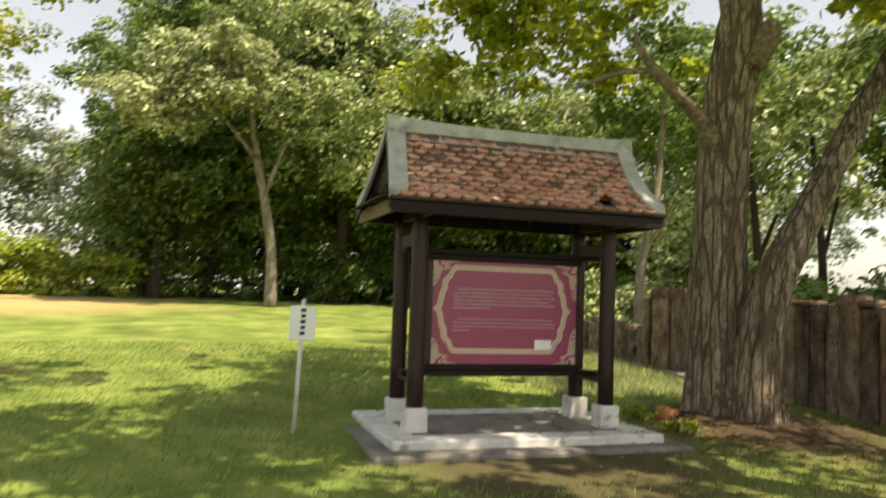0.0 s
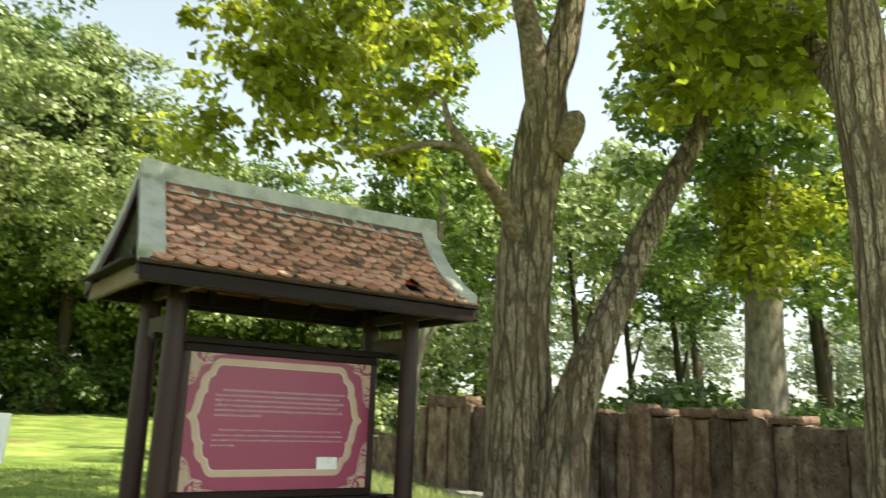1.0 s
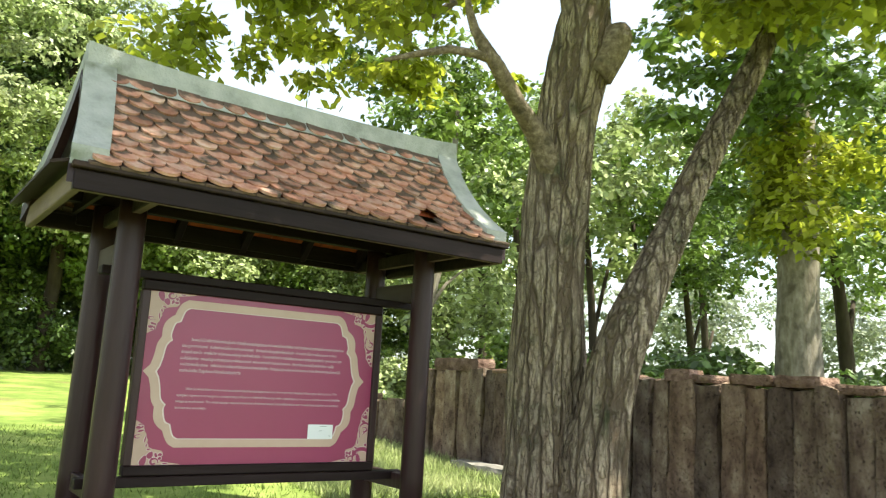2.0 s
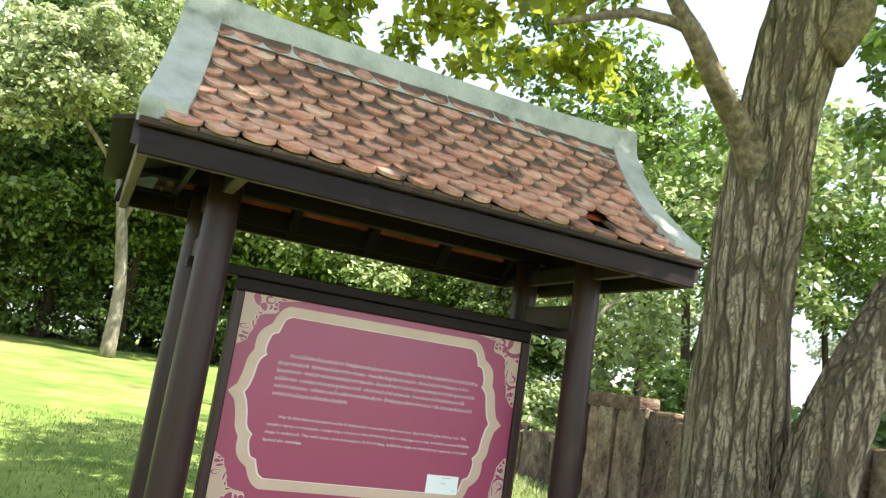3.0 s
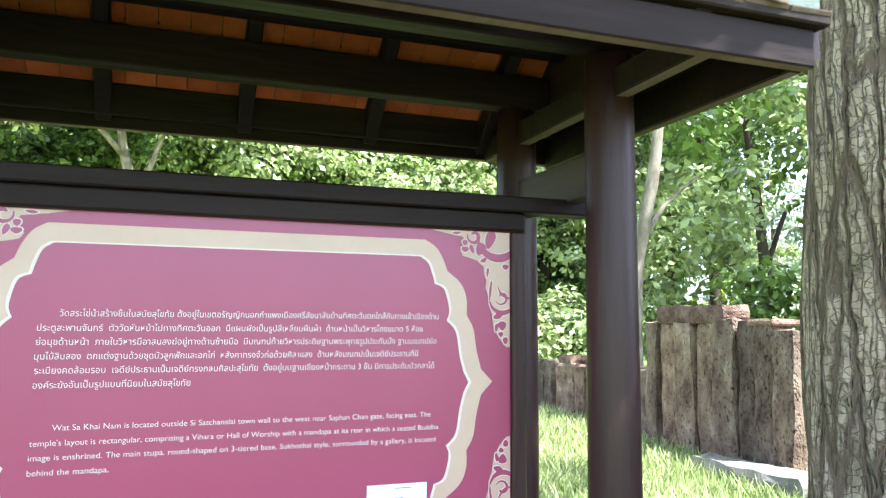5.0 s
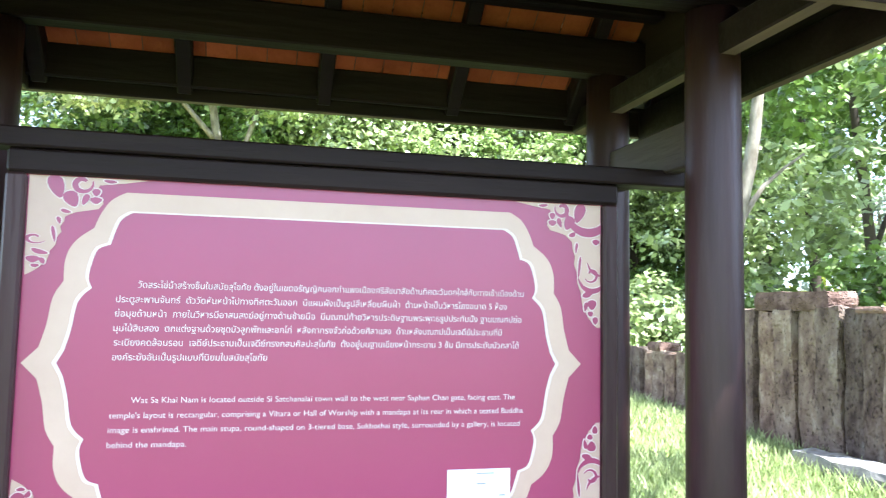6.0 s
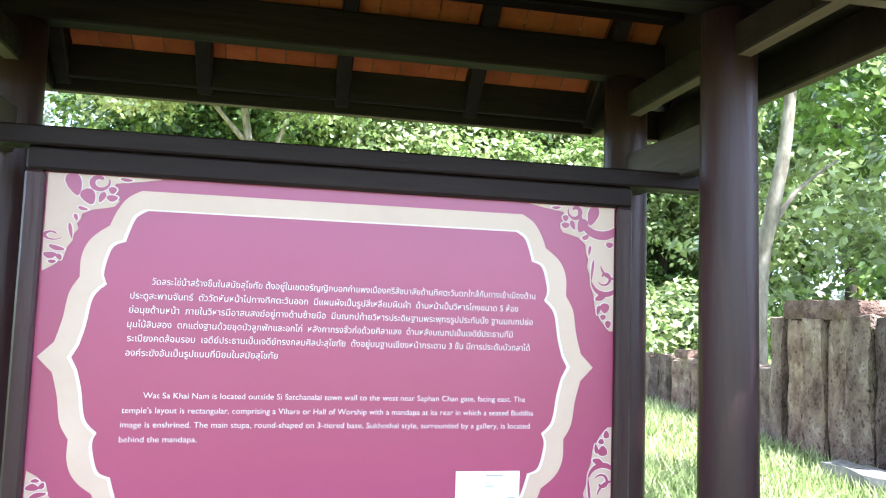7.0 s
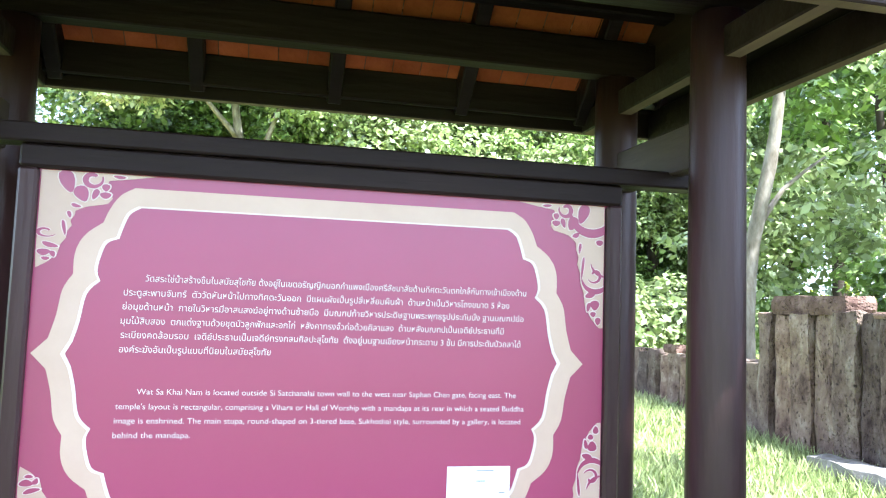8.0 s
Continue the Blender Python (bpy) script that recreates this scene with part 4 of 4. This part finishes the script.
# Also out of view, added to throw shade over the lawn.
tree("lawn_tree", [[(-8.0, -6.5, G(-8, -6.5), 0.34), (-7.8, -6.4, 3.0, 0.27), (-7.0, -5.6, 8.5, 0.13)], [(-7.7, -6.3, 3.6, 0.15), (-5.0, -4.4, 8.0, 0.07)], [(-7.5, -6, 5.0, 0.12), (-7.6, -3.2, 8.4, 0.06)]],
     [((-4.2, -4.0, 9.2), (3.6, 3.0, 1.3), 1.2), ((-7.6, -2.2, 9.2), (2.8, 2.6, 1.3), 0.7), ((-2.6, 0.2, 9.6), (1.8, 1.5, 0.8), 0.3)], BARK, LEAF_MID, "unseen tree with wide crown added to shade the lawn", 28, 0.45, 85, 75, 0.19, 16, 0.02)
# thin tree with a sparse crown close behind the wall
tree("field_tree", [[(13.4, 9.2, G(13.4, 9.2), 0.15), (13.5, 9.2, 2.8, 0.12), (13.2, 9.3, 6.5, 0.07)], [(13.5, 9.2, 3.0, 0.07), (14.4, 9.4, 5.4, 0.04)]],
     [((12.8, 9.2, 6.6), (3.0, 2.6, 2.0), 0.55), ((15.4, 9.6, 9.2), (2.0, 2.0, 1.4), 0.25, LEAF_PALE)], BARK_DARK, LEAF_PALE, "field tree with dark thin trunk and sparse light crown", 19, 0.6, 80, 70, 0.24)
# thin trees in the open ground beyond the wall
for i, (x, yy, h, r, lf) in enumerate(((27.4, 16.1, 12, 0.22, LEAF_DARK), (22, 14.5, 13, 0.16, LEAF_MID), (33, 12, 14, 0.3, LEAF_MID), (20, 22, 15, 0.25, LEAF_DARK), (37, 22, 16, 0.3, LEAF_DARK), (27, 30, 17, 0.3, LEAF_DARK), (42, 10, 14, 0.3, LEAF_MID), (16.5, 15.5, 12.5, 0.2, LEAF_MID),
                                       (22, 6.5, 12, 0.25, LEAF_MID), (30, 4, 14, 0.3, LEAF_DARK), (19, 0, 12, 0.3, LEAF_MID))):
    z = G(x, yy)
    tree("field_tree", [[(x, yy, z, r), (x + 0.1, yy, z + 2.5, r * 0.8), (x - 0.3, yy + 0.2, z + h * 0.6, r * 0.5)], [(x, yy, z + 2.6, r * 0.5), (x + 1.2, yy + 0.3, z + 4.6, r * 0.3)]],
         [((x, yy, z + h * 0.68), (4.0, 3.8, h * 0.27), 1.0)], BARK_DARK, lf, "field tree with dark thin trunk and open crown", 20 + i, 0.85, 95, 80, 0.28)

# pale-trunked tree at the forest edge
zf = G(-0.7, 22)
tree("forest_edge_tree", [[(-0.7, 22, zf, 0.26), (-0.75, 22, zf + 2.2, 0.19), (-1.1, 21.9, zf + 4.2, 0.17), (-1.5, 21.8, zf + 6.0, 0.14), (-1.9, 21.6, zf + 8.5, 0.08)], [(-1.1, 21.9, zf + 4.4, 0.1), (-0.3, 21.6, zf + 6.8, 0.07)], [(-1.5, 21.8, zf + 5.8, 0.1), (-3.2, 21.2, zf + 7.6, 0.05)]],
     [((-2.8, 20.4, zf + 8.6), (2.9, 1.7, 1.6), 1.5), ((-4.8, 20.8, zf + 7.4), (2.2, 1.6, 1.2), 0.7), ((-1.6, 21.2, zf + 11.4), (2.6, 1.8, 1.7), 0.6, LEAF_PALE), ((1.6, 20.4, zf + 7.6), (2.0, 1.5, 1.2), 0.45, LEAF_PALE)], BARK_PALE, LEAF_SILVER, "slender pale-trunked tree with light grey-green crown at forest edge", 9, 0.6, 62, 120, 0.2)

# forest behind the lawn
FOREST = ((-5.2, 26.5, 13.0, 2.8), (-3.0, 28.0, 17.0, 3.6), (-0.4, 27.0, 18.5, 4.0), (2.6, 26.5, 16.5, 3.6), (5.4, 28.0, 14.5, 3.4), (8.4, 26.5, 12.5, 3.4), (11.6, 28.0, 12.5, 3.6), (14.8, 26.5, 12.0, 3.6), (18.5, 31.0, 13.5, 4.2),
          (1.2, 33.0, 19.0, 4.6), (-3.2, 34.0, 18.0, 4.2), (7.0, 34.5, 15.5, 4.2), (13.0, 36.0, 14.0, 4.4), (-6.5, 40.0, 19.0, 4.4), (3.0, 41.0, 21.0, 4.6), (21.5, 27.0, 13.0, 4.0))
for i, (x, yy, h, r) in enumerate(FOREST):
    z = G(x, yy)
    tree("forest_tree", [[(x, yy, z, 0.32), (x + 0.2, yy, z + h * 0.3, 0.24), (x - 0.2, yy, z + h * 0.75, 0.12)]],
         [((x, yy, z + h * 0.68), (r, r * 0.9, h * 0.31), 1.0), ((x + 0.4, yy - 2.0, z + h * 0.40), (r * 0.9, r * 0.7, h * 0.16), 0.5), ((x - 0.3, yy + 1.4, z + h * 0.24), (r, r * 0.6, h * 0.17), 0.55, LEAF_MID)], BARK_DARK, LEAF_PALE if x > 2 and i % 2 else LEAF_MID if x > 0 else (LEAF_DARK, LEAF_MID, LEAF_DARK)[i % 3], "tall dense dark green forest tree", 40 + i, 0.95, 95, 150, 0.24)
# understorey
for i, (x, yy, w, h, lf) in enumerate(((-4.5, 31, 3.4, 7.5, LEAF_DARK), (-1, 31.5, 3.4, 7.5, LEAF_DARK), (2.6, 31, 3.4, 7.5, LEAF_DARK), (6.2, 31, 3.4, 7.5, LEAF_DARK), (9.8, 31.5, 3.4, 7, LEAF_DARK), (13.4, 31, 3.4, 6.5, LEAF_DARK), (17, 30, 3.2, 4, LEAF_DARK), (-5.4, 27.7, 2.6, 4.2, LEAF_MID), (-3.0, 27.7, 2.6, 4.2, LEAF_MID), (-0.6, 28.2, 2.6, 4.2, LEAF_DARK), (1.8, 27.7, 2.2, 2.4, LEAF_DARK), (4.2, 27.2, 2.2, 2.4, LEAF_DARK), (6.8, 27.7, 2.4, 2.3, LEAF_DARK), (9.6, 25, 2.4, 3.0, LEAF_MID), (12.6, 25, 2.6, 3.0, LEAF_DARK), (15.6, 25.5, 2.6, 3.0, LEAF_MID),
                                       (-7.4, 26.6, 1.5, 2.2, LEAF_LIME), (-9.2, 27, 1.6, 2.5, LEAF_LIME), (-11.0, 26.6, 1.7, 2.5, LEAF_LIME), (-12.8, 26, 1.5, 1.8, LEAF_DRY), (-14.6, 27, 1.9, 2.2, LEAF_LIME), (-17, 28, 2.2, 2.2, LEAF_YELLOW), (12.2, 5.2, 1.8, 2.3, LEAF_DARK), (15, 1.5, 2.2, 2.4, LEAF_DARK), (10.4, 8.4, 1.8, 2.5, LEAF_MID), (17.5, 5.5, 2.2, 2.4, LEAF_DARK), (12, -0.8, 2.0, 2.2, LEAF_DARK), (9.0, 5.0, 1.1, 2.0, LEAF_MID), (17, 21, 2.6, 1.7, LEAF_MID), (21, 24, 3, 2, LEAF_YELLOW), (24, 18, 2.4, 1.4, LEAF_LIME), (30, 19, 3, 1.6, LEAF_LIME), (20, 10, 2.0, 1.3, LEAF_LIME), (26, 11.5, 2.4, 1.5, LEAF_LIME), (19, 14, 2.2, 1.5, LEAF_MID), (11.5, 11, 2.0, 1.7, LEAF_MID), (9.2, 14.5, 2.2, 1.8, LEAF_PALE), (8.5, 19, 2.4, 2.2, LEAF_PALE))):
    rng = np.random.default_rng(90 + i)
    z = G(x, yy)
    e = tagged(empty("shrub", Matrix.Translation((x, yy, z))), {LEAF_LIME: "bright lime-green leafy shrub in the sunny field", LEAF_YELLOW: "bright yellow-green leafy shrub at the field edge", LEAF_DRY: "dry brownish shrub at the field edge", LEAF_PALE: "light green leafy shrub by the lawn"}.get(lf, "dark green leafy shrub under the trees"), "shrub")
    p, r = crown_points(rng, np.array((0, 0, h * 0.45)), (w, w * 0.8, h * 0.55), (110 if h > 6 else 75) if lf is LEAF_DARK else 50, 0.55)
    v, f = leaves(rng, p, r, 100, 0.2)
    raw("foliage", v, f, lf, e)
    bm = bmesh.new()
    for k in range(4):
        a = k * 1.6 + i
        tube(bm, [(0.1 * math.cos(a), 0.1 * math.sin(a), -0.1, 0.04), (w * 0.3 * math.cos(a), w * 0.3 * math.sin(a), h * 0.5, 0.02)], 6)
    part("stem", bm, BARK_DARK, e)
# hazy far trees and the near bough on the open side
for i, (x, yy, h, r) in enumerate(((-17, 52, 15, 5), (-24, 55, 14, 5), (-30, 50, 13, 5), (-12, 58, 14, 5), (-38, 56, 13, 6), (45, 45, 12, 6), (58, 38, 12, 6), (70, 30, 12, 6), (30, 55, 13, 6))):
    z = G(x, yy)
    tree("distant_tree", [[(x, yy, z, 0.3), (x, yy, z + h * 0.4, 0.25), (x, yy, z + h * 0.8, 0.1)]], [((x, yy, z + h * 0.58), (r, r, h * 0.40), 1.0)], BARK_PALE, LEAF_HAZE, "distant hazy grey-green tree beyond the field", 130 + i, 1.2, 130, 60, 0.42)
z = G(-9.5, 12)
tree("lawn_tree", [[(-11.5, 12, z, 0.3), (-11.3, 12, z + 3, 0.24), (-10.6, 12, z + 7, 0.14)], [(-11.2, 12, z + 3.2, 0.12), (-9.0, 11.8, z + 5.0, 0.05)]],
     [((-10.4, 12, z + 6.0), (2.9, 2.6, 2.6), 1.0), ((-9.6, 11.6, z + 9.4), (3.2, 2.6, 1.5), 0.7)], BARK, LEAF_YELLOW, "tree with yellow-green autumn-tinted leaves at the lawn's edge", 151, 0.55, 75, 90, 0.18)

# ---- low hills on the horizon ----
bm = bmesh.new()
prev = None
for k in range(61):
    a = radians(-30 + 2.2 * k)
    x, yy = math.sin(a) * 900, math.cos(a) * 900
    h = 18 + 14 * noise.noise(Vector((k * 0.13, 0, 0))) + 8 * noise.noise(Vector((k * 0.6, 3, 0)))
    cur = [bm.verts.new((x, yy, -5)), bm.verts.new((x * 1.15, yy * 1.15, max(8, h)))]
    if prev:
        bm.faces.new((prev[0], cur[0], cur[1], prev[1]))
    prev = cur
# The pale blue tone is air haze painted onto the hills.
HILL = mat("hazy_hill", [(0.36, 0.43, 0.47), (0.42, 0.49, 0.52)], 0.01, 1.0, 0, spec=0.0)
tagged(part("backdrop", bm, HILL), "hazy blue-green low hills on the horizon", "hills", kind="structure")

# ---- roof tiles, piece by piece ----
def tile_mesh():
    """A flat clay tile with a rounded lower end; its head at the origin, the tail along -y."""
    bm = bmesh.new()
    w, l, t = 0.080, 0.225, 0.019
    out = [(-w, 0)] + [(-w * math.cos(math.pi * k / 10), -l + 0.088 - 0.088 * math.sin(math.pi * k / 10)) for k in range(11)] + [(w, 0)]
    a = [bm.verts.new((x, y, 0)) for x, y in out]
    b = [bm.verts.new((x, y, t)) for x, y in out]
    bm.faces.new(b[::-1]), bm.faces.new(a)
    for k in range(len(out)):
        j = (k + 1) % len(out)
        bm.faces.new((a[j], a[k], b[k], b[j]))
    bmesh.ops.recalc_face_normals(bm, faces=bm.faces[:])
    me = bpy.data.meshes.new("roof_tile")
    bm.to_mesh(me)
    bm.free()
    me.materials.append(TILE)
    return me


TM = tile_mesh()
random.seed(21)
COURSES = 11
for back in (False, True):
    for i in range(COURSES):
        f = (i + 0.35) / COURSES * 0.97
        y, z = roof_at(f, back)
        y2, z2 = roof_at(f + 0.08, back)
        slope = math.degrees(math.atan2(z2 - z, abs(y2 - y)))
        lo, hi = roof_out(-1, f) + 0.19, roof_out(1, f) - 0.17
        pitch = 0.163
        n = int((hi - lo) / pitch) + 1
        for j in range(n + 1):
            x = lo + (j + (0.5 if i % 2 else 0.0)) * pitch
            if x > hi + 0.02:
                continue
            if not back and i == 1 and 0.74 < x < 0.94:
                continue
            if not back and i == 2 and 0.82 < x < 0.92:
                continue
            short = not back and i == 0 and 0.72 < x < 0.98
            d = (0.115 if not short else 0.02) * (1 if not back else -1)
            up = Vector((0, d * math.cos(radians(slope)), abs(d) * math.sin(radians(slope))))
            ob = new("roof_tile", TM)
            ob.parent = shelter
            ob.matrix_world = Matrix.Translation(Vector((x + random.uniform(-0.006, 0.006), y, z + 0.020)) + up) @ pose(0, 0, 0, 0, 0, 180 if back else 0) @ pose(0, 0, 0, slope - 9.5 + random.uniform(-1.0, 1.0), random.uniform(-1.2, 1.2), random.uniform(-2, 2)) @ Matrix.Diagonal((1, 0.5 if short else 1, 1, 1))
# the short under-course along the eaves
em = bpy.data.meshes.new("eave_tile")
bm = boxed(-0.079, 0.079, -0.05, 0.06, 0.0, 0.018, 0.003)
bm.to_mesh(em)
bm.free()
em.materials.append(TILE)
for back in (False, True):
    y, z = roof_at(0.0, back)
    for j in range(19):
        ob = new("eave_tile", em)
        ob.parent = shelter
        ob.matrix_world = pose(-1.56 + 0.163 * (j + 0.5), y + (0.0 if back else -0.012), z + 0.004, (-22 if back else 22) + random.uniform(-3, 3), random.uniform(-2, 2), random.uniform(-2, 2))
